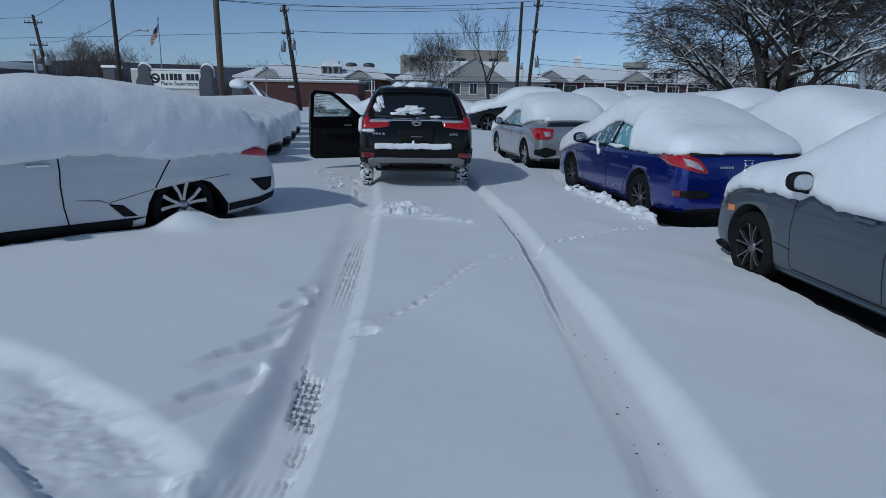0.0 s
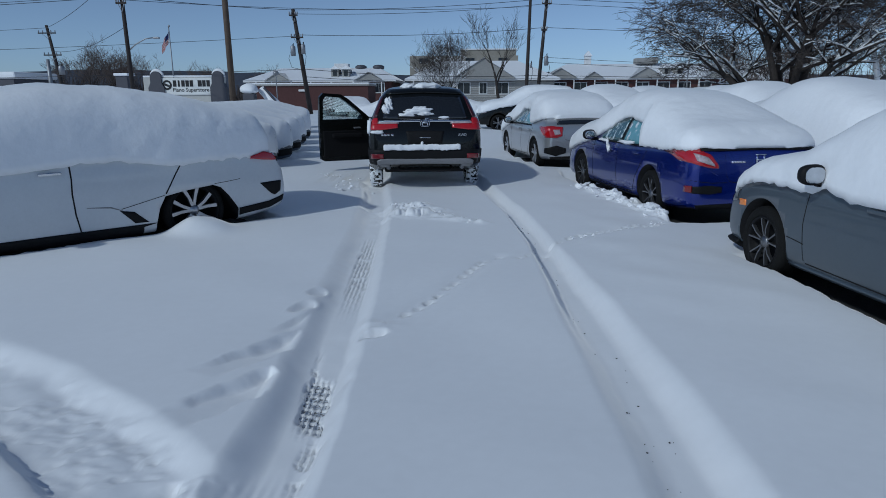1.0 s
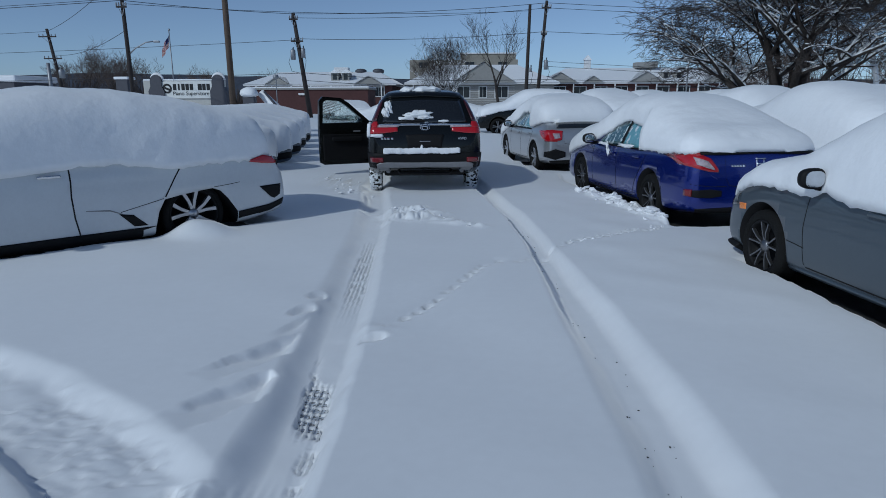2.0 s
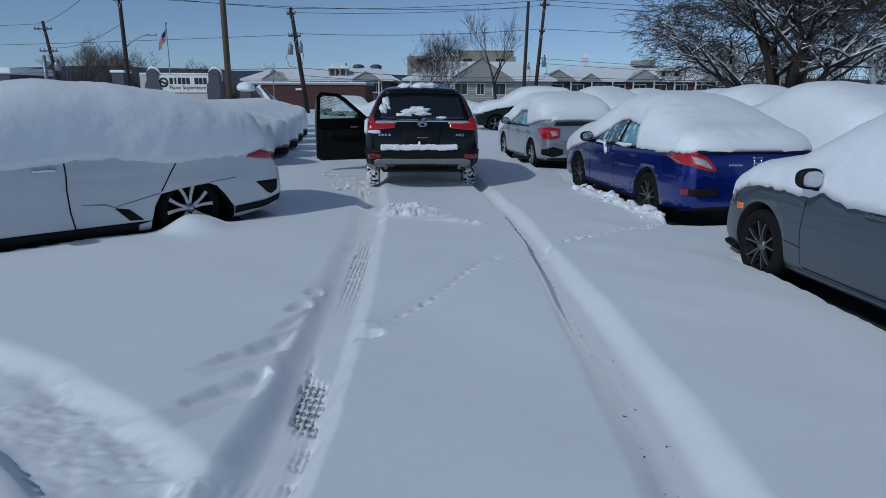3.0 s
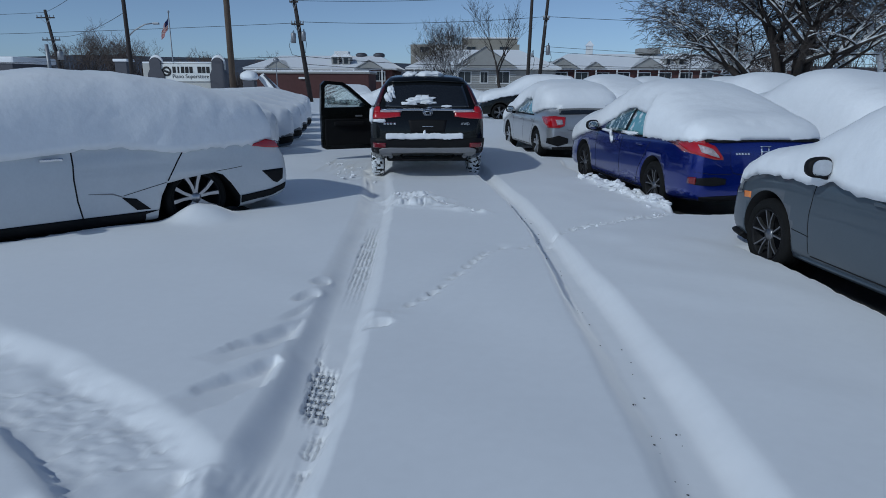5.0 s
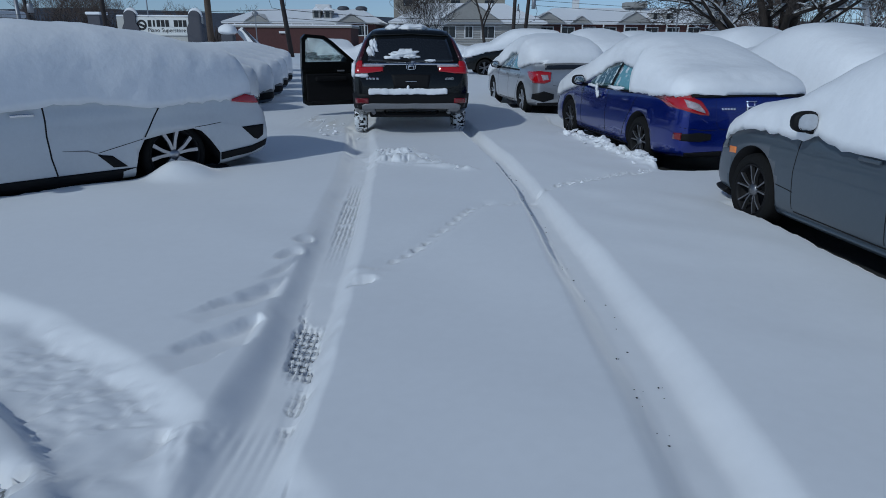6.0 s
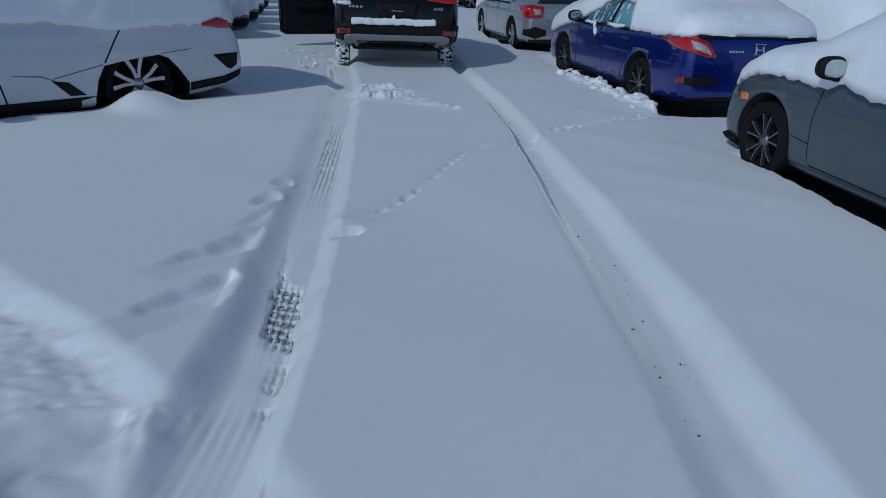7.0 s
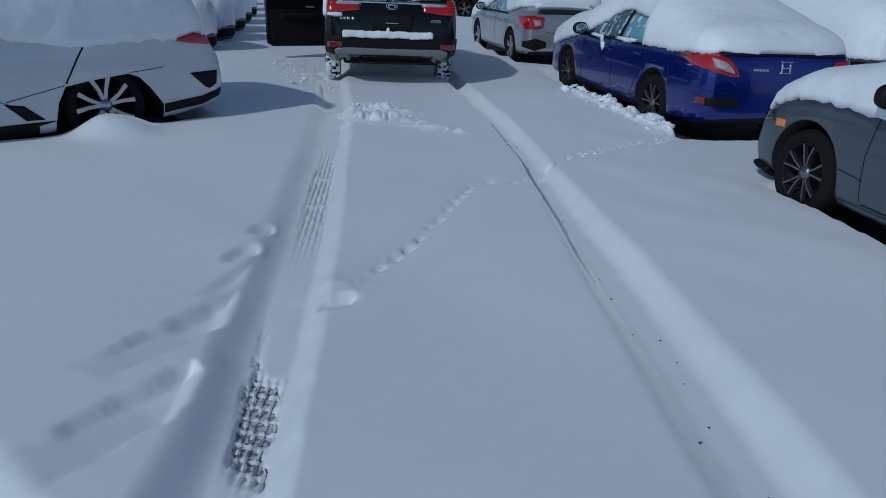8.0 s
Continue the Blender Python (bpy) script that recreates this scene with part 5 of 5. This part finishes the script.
patch("side_vent", white, tree, "L", [(0.66, 0.42), (0.8, 0.445)], [(0.52, 0.295), (0.66, 0.3)], PLASTIC, 0.006, n=6, label="black triangular air vent")
patch("crease_trim", white, tree, "L", [(0.77, 0.447), (0.88, 0.497), (1.1, 0.512)], [(0.75, 0.43), (0.88, 0.482), (1.1, 0.507)], TRIM_GREY, 0.003)
patch("sill_trim", white, tree, "L", [(0.44, 0.275), (1.4, 0.28), (2.3, 0.28)], [(0.44, 0.14), (1.4, 0.14), (2.3, 0.14)], PLASTIC, 0.012, label="black sill skirt")
patch("tail_light", white, tree, "L", [(-0.99, 0.9), (-0.85, 0.935), (-0.68, 0.89)], [(-1.02, 0.83), (-0.85, 0.845), (-0.68, 0.87)], RED_LENS, 0.03, label="red tail light")
patch("bumper_vent", white, tree, "L", [(-1.08, 0.585), (-0.95, 0.585), (-0.78, 0.58)], [(-1.06, 0.46), (-0.98, 0.42), (-0.93, 0.44)], PLASTIC, 0.008, label="black bumper corner vent")
patch("bumper_skirt", white, tree, "L", [(-1.12, 0.41), (-0.9, 0.355), (-0.5, 0.32)], [(-1.1, 0.34), (-0.9, 0.28), (-0.5, 0.24)], PLASTIC, 0.012)
handle(white, LIFTBACK, 1.38, 0.868, CHROME)
mirror(white, LIFTBACK, 2.3, 1.02, WHITE_PAINT)
snow_cap(LIFTBACK, M_WHITE, -1.1, 3.85, lambda y: lerp_keys([(-1.1, 0.37), (-0.85, 0.38), (-0.5, 0.31), (0.2, 0.25), (0.95, 0.23), (1.55, 0.24), (2.2, 0.36), (3.0, 0.36)], y), lambda y: lerp_keys([(-1.3, 0.93), (-0.7, 0.9), (0.0, 0.87), (0.3, 0.86), (0.6, 0.92), (0.79, 0.945), (1.3, 0.92), (1.75, 0.885), (3.6, 0.66)], y), seed=4, boxy=0.42, lumps=0.03, rag=0.03, out=0.03, material=SNOW_FLUFF, label="deep snow heaped over the white saloon")

# black sport utility car with its door open
suv, _, tree = car("black_suv", "black sport utility car with its driver door open", SUV, M_SUV, BLACK_PAINT, group="", tyre_mat=RUBBER_SNOWY)
patch("rear_glass", suv, tree, "B", [(-0.56, 1.5), (0, 1.53), (0.56, 1.5)], [(-0.66, 1.17), (0, 1.16), (0.66, 1.17)], GLASS_DARK, 0.006, n=18, rows=8)
patch("roof_spoiler", suv, tree, "B", [(-0.58, 1.60), (0, 1.625), (0.58, 1.60)], [(-0.6, 1.535), (0, 1.56), (0.6, 1.535)], BLACK_PAINT, 0.022, n=14)
patch("tailgate_chrome", suv, tree, "B", [(-0.72, 1.135), (0, 1.15), (0.72, 1.135)], [(-0.72, 1.115), (0, 1.118), (0.72, 1.115)], CHROME, 0.02, n=16, rows=2)
for s in (-1, 1):
    xs = sorted((s * 0.86, s * 0.42))
    lo_ = [(xs[0], 0.995), (xs[0] + 0.2, 1.0), (xs[1], 1.03)] if s < 0 else [(xs[0], 1.03), (xs[1] - 0.2, 1.0), (xs[1], 0.995)]
    lamp = patch("tail_light", suv, tree, "B", [(xs[0], 1.085), (sum(xs) / 2, 1.085), (xs[1], 1.085)], lo_, RED_LENS, 0.02, label="red tail light")
    xc = sorted((s * 0.74, s * 0.40))
    patch("clear_strip", lamp, tree, "B", [(xc[0], 1.118), (xc[1], 1.118)], [(xc[0], 1.088), (xc[1], 1.095)], CLEAR_LENS, 0.019, n=6, rows=2)
    xo = sorted((s * 0.87, s * 0.73))
    patch("upper_lens", lamp, tree, "B", [(xo[0] * (0.9 if s < 0 else 1), 1.17), (xo[1] * (1 if s < 0 else 0.97), 1.17)], [(xo[0], 1.08), (xo[1], 1.08)], RED_LENS, 0.022, n=6)
    patch("pillar_lens", lamp, tree, "B", [(s * 0.66 - 0.03, 1.5), (s * 0.66 + 0.02, 1.5)], [(s * 0.78 - 0.03, 1.17), (s * 0.78 + 0.03, 1.17)], SMOKED_RED, 0.016, n=4)
    xr_ = sorted((s * 0.83, s * 0.65))
    patch("reflector", suv, tree, "B", [(xr_[0], 0.635), (xr_[1], 0.635)], [(xr_[0], 0.565), (xr_[1], 0.565)], DARK_RED, 0.03, n=6)
    bm = tube(bmesh.new(), [Vector((s * 0.58, -0.8, 0.42)), Vector((s * 0.58, -0.93, 0.42))], [0.035, 0.035], 14)
    part("exhaust_tip", bm, TRIM_GREY, suv, smooth=True)
    patch("exhaust_trim", suv, tree, "B", [(xr_[0] * 0.9, 0.5), (xr_[1] * 0.9, 0.5)], [(xr_[0] * 0.85, 0.45), (xr_[1] * 0.85, 0.45)], TRIM_GREY, 0.03, n=5)
patch("rear_bumper", suv, tree, "B", [(-0.88, 0.7), (0, 0.715), (0.88, 0.7)], [(-0.86, 0.48), (0, 0.5), (0.86, 0.48)], PLASTIC, 0.022, n=18)
patch("skid_bar", suv, tree, "B", [(-0.74, 0.54), (-0.68, 0.565), (0, 0.56), (0.68, 0.565), (0.74, 0.54)], [(-0.74, 0.485), (-0.68, 0.495), (0, 0.505), (0.68, 0.495), (0.74, 0.485)], TRIM_GREY, 0.05, n=18, deep=0.03, label="grey metallic bumper bar")
part("hitch_bar", tube(bmesh.new(), [Vector((-0.42, -0.86, 0.42)), Vector((-0.38, -0.9, 0.37)), Vector((0.38, -0.9, 0.37)), Vector((0.42, -0.86, 0.42))], [0.022] * 4, 8), PLASTIC, suv, smooth=True)
part("underbody", box(bmesh.new(), 0, 1.3, 0.38, 1.3, 3.9, 0.14, 0.04), PLASTIC, suv)
patch("plate_recess", suv, tree, "B", [(-0.3, 0.98), (0, 0.99), (0.3, 0.98)], [(-0.26, 0.79), (0, 0.79), (0.26, 0.79)], PLASTIC, 0.004)
patch("plate_lamp", suv, tree, "B", [(-0.09, 0.885), (0.09, 0.885)], [(-0.08, 0.877), (0.08, 0.877)], CHROME, 0.012, n=4, rows=1)
for sx, sz, w, h in ((-0.04, 1.105, 0.016, 0.09), (0.04, 1.105, 0.016, 0.09), (0, 1.1, 0.08, 0.016), (0, 1.155, 0.13, 0.01), (0, 1.05, 0.11, 0.01), (-0.068, 1.105, 0.01, 0.09), (0.068, 1.105, 0.01, 0.09)):
    patch("badge", suv, tree, "B", [(sx - w / 2, sz + h / 2), (sx + w / 2, sz + h / 2)], [(sx - w / 2, sz - h / 2), (sx + w / 2, sz - h / 2)], CHROME, 0.03, n=2, rows=1)
for k in (0, 1, 2, 3.2):
    patch("badge_block", suv, tree, "B", [(-0.68 + 0.048 * k, 0.945), (-0.645 + 0.048 * k, 0.945)], [(-0.68 + 0.048 * k, 0.91), (-0.645 + 0.048 * k, 0.91)], CHROME, 0.008, n=2, rows=1)
lettering("badge_lettering", "AWD", 0.055, pose(0.58, -0.982, 0.905, 90, 0, 0), CHROME, suv, 0.012)
part("wiper", tube(bmesh.new(), [Vector((0.0, -0.93, 1.185)), Vector((-0.2, -0.925, 1.19)), Vector((-0.42, -0.92, 1.2))], [0.025, 0.018, 0.012], 6), PLASTIC, suv)
seam(suv, tree, "B", [(-0.8, 1.0), (-0.76, 0.8), (-0.72, 0.72), (0.72, 0.72), (0.76, 0.8), (0.8, 1.0)])
# the open driver's door, hinged at its front edge
door = new("door")
door.parent = suv
door.matrix_local = Matrix.Translation((-0.925, 2.02, 0)) @ Matrix.Rotation(radians(-68), 4, "Z")
tagged(door, label="black front door standing wide open")


def door_frame():
    """Door skin in its own plane: y runs back from the hinge; a panel below, a frame round the glass above."""
    bm = bmesh.new()
    outer = [(0.0, 0.33), (0.02, 0.98), (0.10, 1.09), (0.55, 1.46), (0.70, 1.55), (1.05, 1.575), (1.12, 1.5), (1.13, 1.0), (1.12, 0.33), (1.05, 0.29), (0.06, 0.29)]
    inner = [(0.2, 1.09), (0.58, 1.40), (0.72, 1.49), (1.0, 1.51), (1.05, 1.46), (1.06, 1.08)]
    face = bmesh.ops.triangle_fill(bm, use_beauty=True, edges=[e for loop in (outer, inner) for e in ring_edges(bm, loop)])
    faces = [f for f in face["geom"] if isinstance(f, bmesh.types.BMFace)]
    r = bmesh.ops.extrude_face_region(bm, geom=faces)
    bmesh.ops.translate(bm, verts=[v for v in r["geom"] if isinstance(v, bmesh.types.BMVert)], vec=(0.11, 0, 0))
    for v in bm.verts:
        v.co.x += -0.05 * max(0, (v.co.z - 1.05)) * -2.0
    bmesh.ops.recalc_face_normals(bm, faces=bm.faces)
    return bm


def ring_edges(bm, loop):
    vs = [bm.verts.new((0, -y, z)) for y, z in loop]
    return [bm.edges.new((a, b)) for a, b in zip(vs, vs[1:] + vs[:1])]


part("door_panel", door_frame(), BLACK_PAINT, door)
g = bmesh.new()
v = [g.verts.new((0.05 + 0.1 * max(0, z - 1.05), -y, z)) for y, z in ((0.18, 1.07), (0.58, 1.41), (0.72, 1.5), (1.02, 1.52), (1.07, 1.46), (1.07, 1.06))]
g.faces.new(v)
bmesh.ops.solidify(g, geom=g.faces[:], thickness=0.006)
CLEAR = mat("clear_glass", (0.75, 0.9, 0.87), 0.02)
CLEAR.node_tree.nodes["Principled BSDF"].inputs["Transmission Weight"].default_value = 1.0
CLEAR.node_tree.nodes["Principled BSDF"].inputs["IOR"].default_value = 1.1
pane = part("door_glass", g, CLEAR, door, "clear greenish door window")
pane.visible_shadow = False
part("inner_trim", box(bmesh.new(), 0.13, -0.58, 0.62, 0.05, 0.98, 0.5, 0.02), SEAT, door)
part("armrest", box(bmesh.new(), 0.17, -0.6, 0.78, 0.09, 0.6, 0.08, 0.03), SEAT, door)
part("inner_handle", box(bmesh.new(), 0.16, -0.4, 0.92, 0.03, 0.14, 0.03, 0.01), TRIM_GREY, door)
bm = bmesh.new()
bmesh.ops.create_uvsphere(bm, u_segments=14, v_segments=8, radius=1.0, matrix=Matrix.Translation((-0.12, -0.22, 1.08)) @ Matrix.Diagonal((0.13, 0.07, 0.08, 1)))
part("wing_mirror", bm, BLACK_PAINT, door, smooth=True)
# snow left on the black car
bm = bmesh.new()
box(bm, -0.05, -1.0, 0.735, 1.2, 0.07, 0.088, 0.02)
bmesh.ops.subdivide_edges(bm, edges=[e for e in bm.edges if abs(e.verts[0].co.x - e.verts[1].co.x) > 0.5], cuts=40)
for v in bm.verts:
    v.co.z += 0.012 * noise.noise(Vector((v.co.x * 5, 1, 0))) + 0.012 * noise.noise(Vector((v.co.x * 25, 2, v.co.z * 10)))
    v.co.y += 0.015 * noise.noise(Vector((v.co.x * 11, 3, v.co.z * 20)))
lump(bm, -0.05, -1.0, 0.79, 0.02, 0.02, 0.04, 2)
solid("snow_ledge", bm, SNOW_CAP, "strip of snow left on the black car's bumper", "snow", M_SUV, "snow on cars", "stuff", smooth=True)
bm = bmesh.new()
lump(bm, -0.12, -0.815, 1.275, 0.2, 0.03, 0.055, 3, 0.9)
lump(bm, -0.02, -0.79, 1.31, 0.09, 0.03, 0.035, 13, 0.9)
lump(bm, -0.28, -0.85, 1.22, 0.12, 0.03, 0.035, 4, 0.5)
lump(bm, -0.57, -0.735, 1.40, 0.045, 0.02, 0.1, 5, 0.9)
lump(bm, -0.6, -0.8, 1.28, 0.05, 0.02, 0.09, 6, 0.9)
lump(bm, -0.54, -0.76, 1.345, 0.04, 0.02, 0.07, 16, 0.9)
lump(bm, 0.0, -0.84, 1.235, 0.1, 0.02, 0.03, 17, 0.9)
lump(bm, -0.86, -0.86, 1.05, 0.04, 0.05, 0.12, 7, 0.5)
lump(bm, -0.74, -0.97, 0.97, 0.1, 0.03, 0.03, 8, 0.5)
lump(bm, 0.3, -0.875, 1.185, 0.08, 0.02, 0.02, 9, 0.5)
solid("snow_clump", bm, SNOW_CAP, "snow clinging to the black car's rear window", "snow", M_SUV, "snow on cars", "stuff", smooth=True)
bm = bmesh.new()
for k, (x, y, s) in enumerate(((0.02, -0.25, 0.18), (0.15, -0.2, 0.15), (-0.25, -0.1, 0.12))):
    lump(bm, x, y, 1.66, s, 0.2, 0.055, k + 20, 0.4)
solid("snow_clump", bm, SNOW_CAP, "small heap of snow on the black car's roof", "snow", M_SUV, "snow on cars", "stuff", smooth=True)

# ---- rows of cars behind, nearly wholly under snow ----
dark, _, tree = car("dark_suv", "dark sport utility car under sloping snow", SUV, car_at(4.3, 29.8, 95.0, -0.1), BLACK_PAINT)
patch("headlight", dark, tree, "L", [(3.2, 0.95), (3.45, 0.9)], [(3.2, 0.8), (3.45, 0.78)], CLEAR_LENS, 0.01, n=5)
snow_cap(SUV, car_at(4.3, 29.8, 95.0, -0.1), -0.95, 3.6, 0.3, lambda y: lerp_keys([(-1, 1.2), (1.9, 1.12), (2.6, 1.0), (3.6, 0.75)], y), seed=6)

back_row = []
base_car, _, tree = car("snowed_car", "parked car almost wholly buried under snow", SEDAN, car_at(-4.95, 13.3, 128, -0.25), GREY_PAINT, group="snow-buried cars")
patch("tail_light", base_car, tree, "L", [(-0.98, 0.93), (-0.8, 0.94)], [(-0.98, 0.84), (-0.8, 0.85)], RED_LENS, 0.01, n=5)
patch("bumper_skirt", base_car, tree, "L", [(-1.0, 0.5), (-0.7, 0.48), (-0.55, 0.44)], [(-1.0, 0.36), (-0.7, 0.33), (-0.55, 0.32)], PLASTIC, 0.01)
patch("bumper_skirt", base_car, tree, "B", [(-0.86, 0.5), (0, 0.52), (0.86, 0.5)], [(-0.8, 0.35), (0, 0.33), (0.8, 0.35)], PLASTIC, 0.01)
base_cap = snow_cap(SEDAN, car_at(-4.95, 13.3, 128, -0.25), -1.08, 3.7, 0.14, lambda y: lerp_keys([(-1.2, 0.56), (0, 0.48), (3.7, 0.4)], y), seed=7, out=0.07, lumps=0.03, boxy=0.42)
tall_cap = snow_cap(SEDAN, car_at(8.1, 13.2, 8, -0.14), -1.2, 3.8, 0.5, lambda y: 0.55, seed=9, out=0.22, boxy=0.6, round_y=0.9, label="broad smooth snow mound over a buried car")
copy_thing(base_car, car_at(8.1, 13.2, 8, -0.14))
for x, y, head in ((-5.15, 15.3, 128), (-5.45, 17.4, 128), (-5.9, 19.9, 128), (-6.4, 22.7, 128), (-7.2, 26.2, 128), (-8.2, 30.5, 128), (0.4, 36.5, 95), (-6.0, 38, 20), (-2.6, 37.5, 100)):
    z = -0.25 if y < 35 else -0.12
    copy_thing(base_car, car_at(x, y, head, z))
    copy_thing(base_cap, car_at(x, y, head, z))
for x, y, head in ((10.6, 12.7, 8), (13.1, 12.1, 8), (15.6, 11.7, 8), (8.0, 19.2, 188), (10.6, 18.6, 186), (13.3, 18.2, 188), (16.0, 17.8, 187), (5.0, 21.0, 8), (7.6, 25.5, 8), (10.4, 25.0, 8), (13.2, 24.5, 8), (16.0, 24.0, 8), (18.8, 23.6, 8), (8.8, 31, 8), (11.8, 31, 8), (14.8, 30.5, 8)):
    copy_thing(base_car, car_at(x, y, head, -0.14))
    copy_thing(tall_cap, car_at(x, y, head, -0.14))


# ---- broken crust and crumbs of snow ----
def crumbs_along(line, n, spread, small, large, label, seed):
    """Angular bits of snow crust strewn along a line on the ground."""
    rng = random.Random(seed)
    bm = bmesh.new()
    pts = []
    for k in range(n):
        i = rng.randrange(len(line) - 1)
        t = rng.random()
        pts.append((line[i][0] * (1 - t) + line[i + 1][0] * t + rng.gauss(0, spread), line[i][1] * (1 - t) + line[i + 1][1] * t + rng.gauss(0, spread * 0.8)))
    zs = ground_height(np.array([p[0] for p in pts]), np.array([p[1] for p in pts]))
    for (x, y), z in zip(pts, zs):
        r = small + (large - small) * rng.random() ** 2.5
        rot = Euler((rng.uniform(-0.5, 0.5), rng.uniform(-0.5, 0.5), rng.uniform(0, 6))).to_matrix().to_4x4()
        made = bmesh.ops.create_icosphere(bm, subdivisions=1, radius=r, matrix=Matrix.Translation((x, y, float(z) + r * 0.2)) @ rot @ Matrix.Diagonal((rng.uniform(0.9, 2.0), rng.uniform(0.7, 1.3), rng.uniform(0.35, 0.7), 1)))
        for v in made["verts"]:
            v.co += Vector((rng.uniform(-1, 1), rng.uniform(-1, 1), rng.uniform(-1, 1))) * r * 0.2
    return solid("snow_crumbs", bm, SNOW_CAP, label, "snow", kind="stuff")


crumbs_along([(-0.85, 8.4), (-0.55, 8.25), (-0.25, 7.98), (0.02, 7.62), (0.28, 7.36)], 36, 0.07, 0.006, 0.035, "broken crust of snow strewn between the ruts", 1)
crumbs_along([(2.62, 7.9), (2.4, 8.8), (2.2, 9.6), (2.02, 10.6)], 120, 0.07, 0.01, 0.07, "lumpy snow scraped up beside the blue saloon", 2)
crumbs_along([(-2.3, 12.2), (-2.05, 11.2), (-1.7, 10.5), (-1.55, 9.8)], 70, 0.16, 0.006, 0.03, "trodden crumbs of snow beside the open door", 3)
crumbs_along([(1.1, 6.4), (1.8, 7.05), (2.5, 7.65)], 40, 0.04, 0.006, 0.018, "small crumbs of snow along an animal track", 5)

# ---- the snow sheet and the asphalt beneath ----
def axis_steps(lo, hi, fine, far, grow=1.22):
    a = list(np.arange(lo, hi + fine / 2, fine))
    s, right = fine, [a[-1]]
    while right[-1] < far:
        s *= grow
        right.append(right[-1] + s)
    s, left = fine, [a[0]]
    while left[-1] > -far:
        s *= grow
        left.append(left[-1] - s)
    return np.array(left[:0:-1] + a + right[1:])


def refine(axis, lo, hi, fine):
    """Puts finer steps between lo and hi."""
    return np.concatenate([axis[axis < lo - fine / 2], np.arange(lo, hi, fine), axis[axis > hi + fine / 2]])


gx, gy = axis_steps(-3.4, 3.4, 0.026, 2600), axis_steps(0.9, 9.5, 0.03, 2600)
gx, gy = refine(gx, -0.95, -0.35, 0.0075), refine(gy, 2.2, 3.5, 0.011)
PX, PY = np.meshgrid(gx, gy)
PZ = ground_height(PX, PY)
verts = np.stack([PX.ravel(), PY.ravel(), PZ.ravel()], 1)
nx, ny = len(gx), len(gy)
idx = np.arange(nx * ny).reshape(ny, nx)
quads = np.stack([idx[:-1, :-1].ravel(), idx[:-1, 1:].ravel(), idx[1:, 1:].ravel(), idx[1:, :-1].ravel()], 1)
me = bpy.data.meshes.new("ground")
me.vertices.add(len(verts))
me.vertices.foreach_set("co", verts.ravel())
me.loops.add(quads.size)
me.loops.foreach_set("vertex_index", quads.ravel())
me.polygons.add(len(quads))
me.polygons.foreach_set("loop_start", np.arange(0, quads.size, 4))
me.polygons.foreach_set("use_smooth", np.ones(len(quads), dtype=bool))
me.update(calc_edges=True)
me.materials.append(SNOW)
tagged(new("ground", me), "snow-covered car park with tyre ruts and footprints", "snow ground", kind="structure")

# bare asphalt under the near cars and where the rut is worn through
for x, y, a, hw, back, fore, z in CAR_HOLLOWS:
    bm = box(bmesh.new(), 0, (back + fore) / 2, 0, 2 * hw + 0.2, fore - back + 0.2, 0.02)
    solid("pavement", bm, PAVEMENT, "dark asphalt sheltered from snow beneath a parked car", "asphalt", pose(x, y, z - 0.012, 0, 0, a), kind="structure")
bm = box(bmesh.new(), -0.7, 4.9, -0.14, 0.75, 6.0, 0.03)
box(bm, -1.34, 1.6, -0.1, 0.42, 0.7, 0.03)
solid("pavement", bm, WORN, "dark asphalt showing through the worn tyre rut", "asphalt", kind="structure")
rng = random.Random(4)
bm = bmesh.new()
for k in range(46):
    y = 1.6 + 6.5 * rng.random() ** 1.3
    x = float(np.interp(y, [q[1] for q in R_RUT[::-1]], [q[0] for q in R_RUT[::-1]])) + rng.uniform(-0.14, 0.03)
    z = float(ground_height(np.array([x]), np.array([y]))[0])
    s = rng.uniform(0.002, 0.0055)
    bmesh.ops.create_icosphere(bm, subdivisions=1, radius=s, matrix=Matrix.Translation((x, y, z + s * 0.3)) @ Matrix.Rotation(rng.random() * 3, 4, "Z") @ Matrix.Diagonal((1.6, 1, 0.6, 1)))
solid("grit", bm, PAVEMENT, "dark specks of grit scattered in the rut", "grit", kind="stuff")
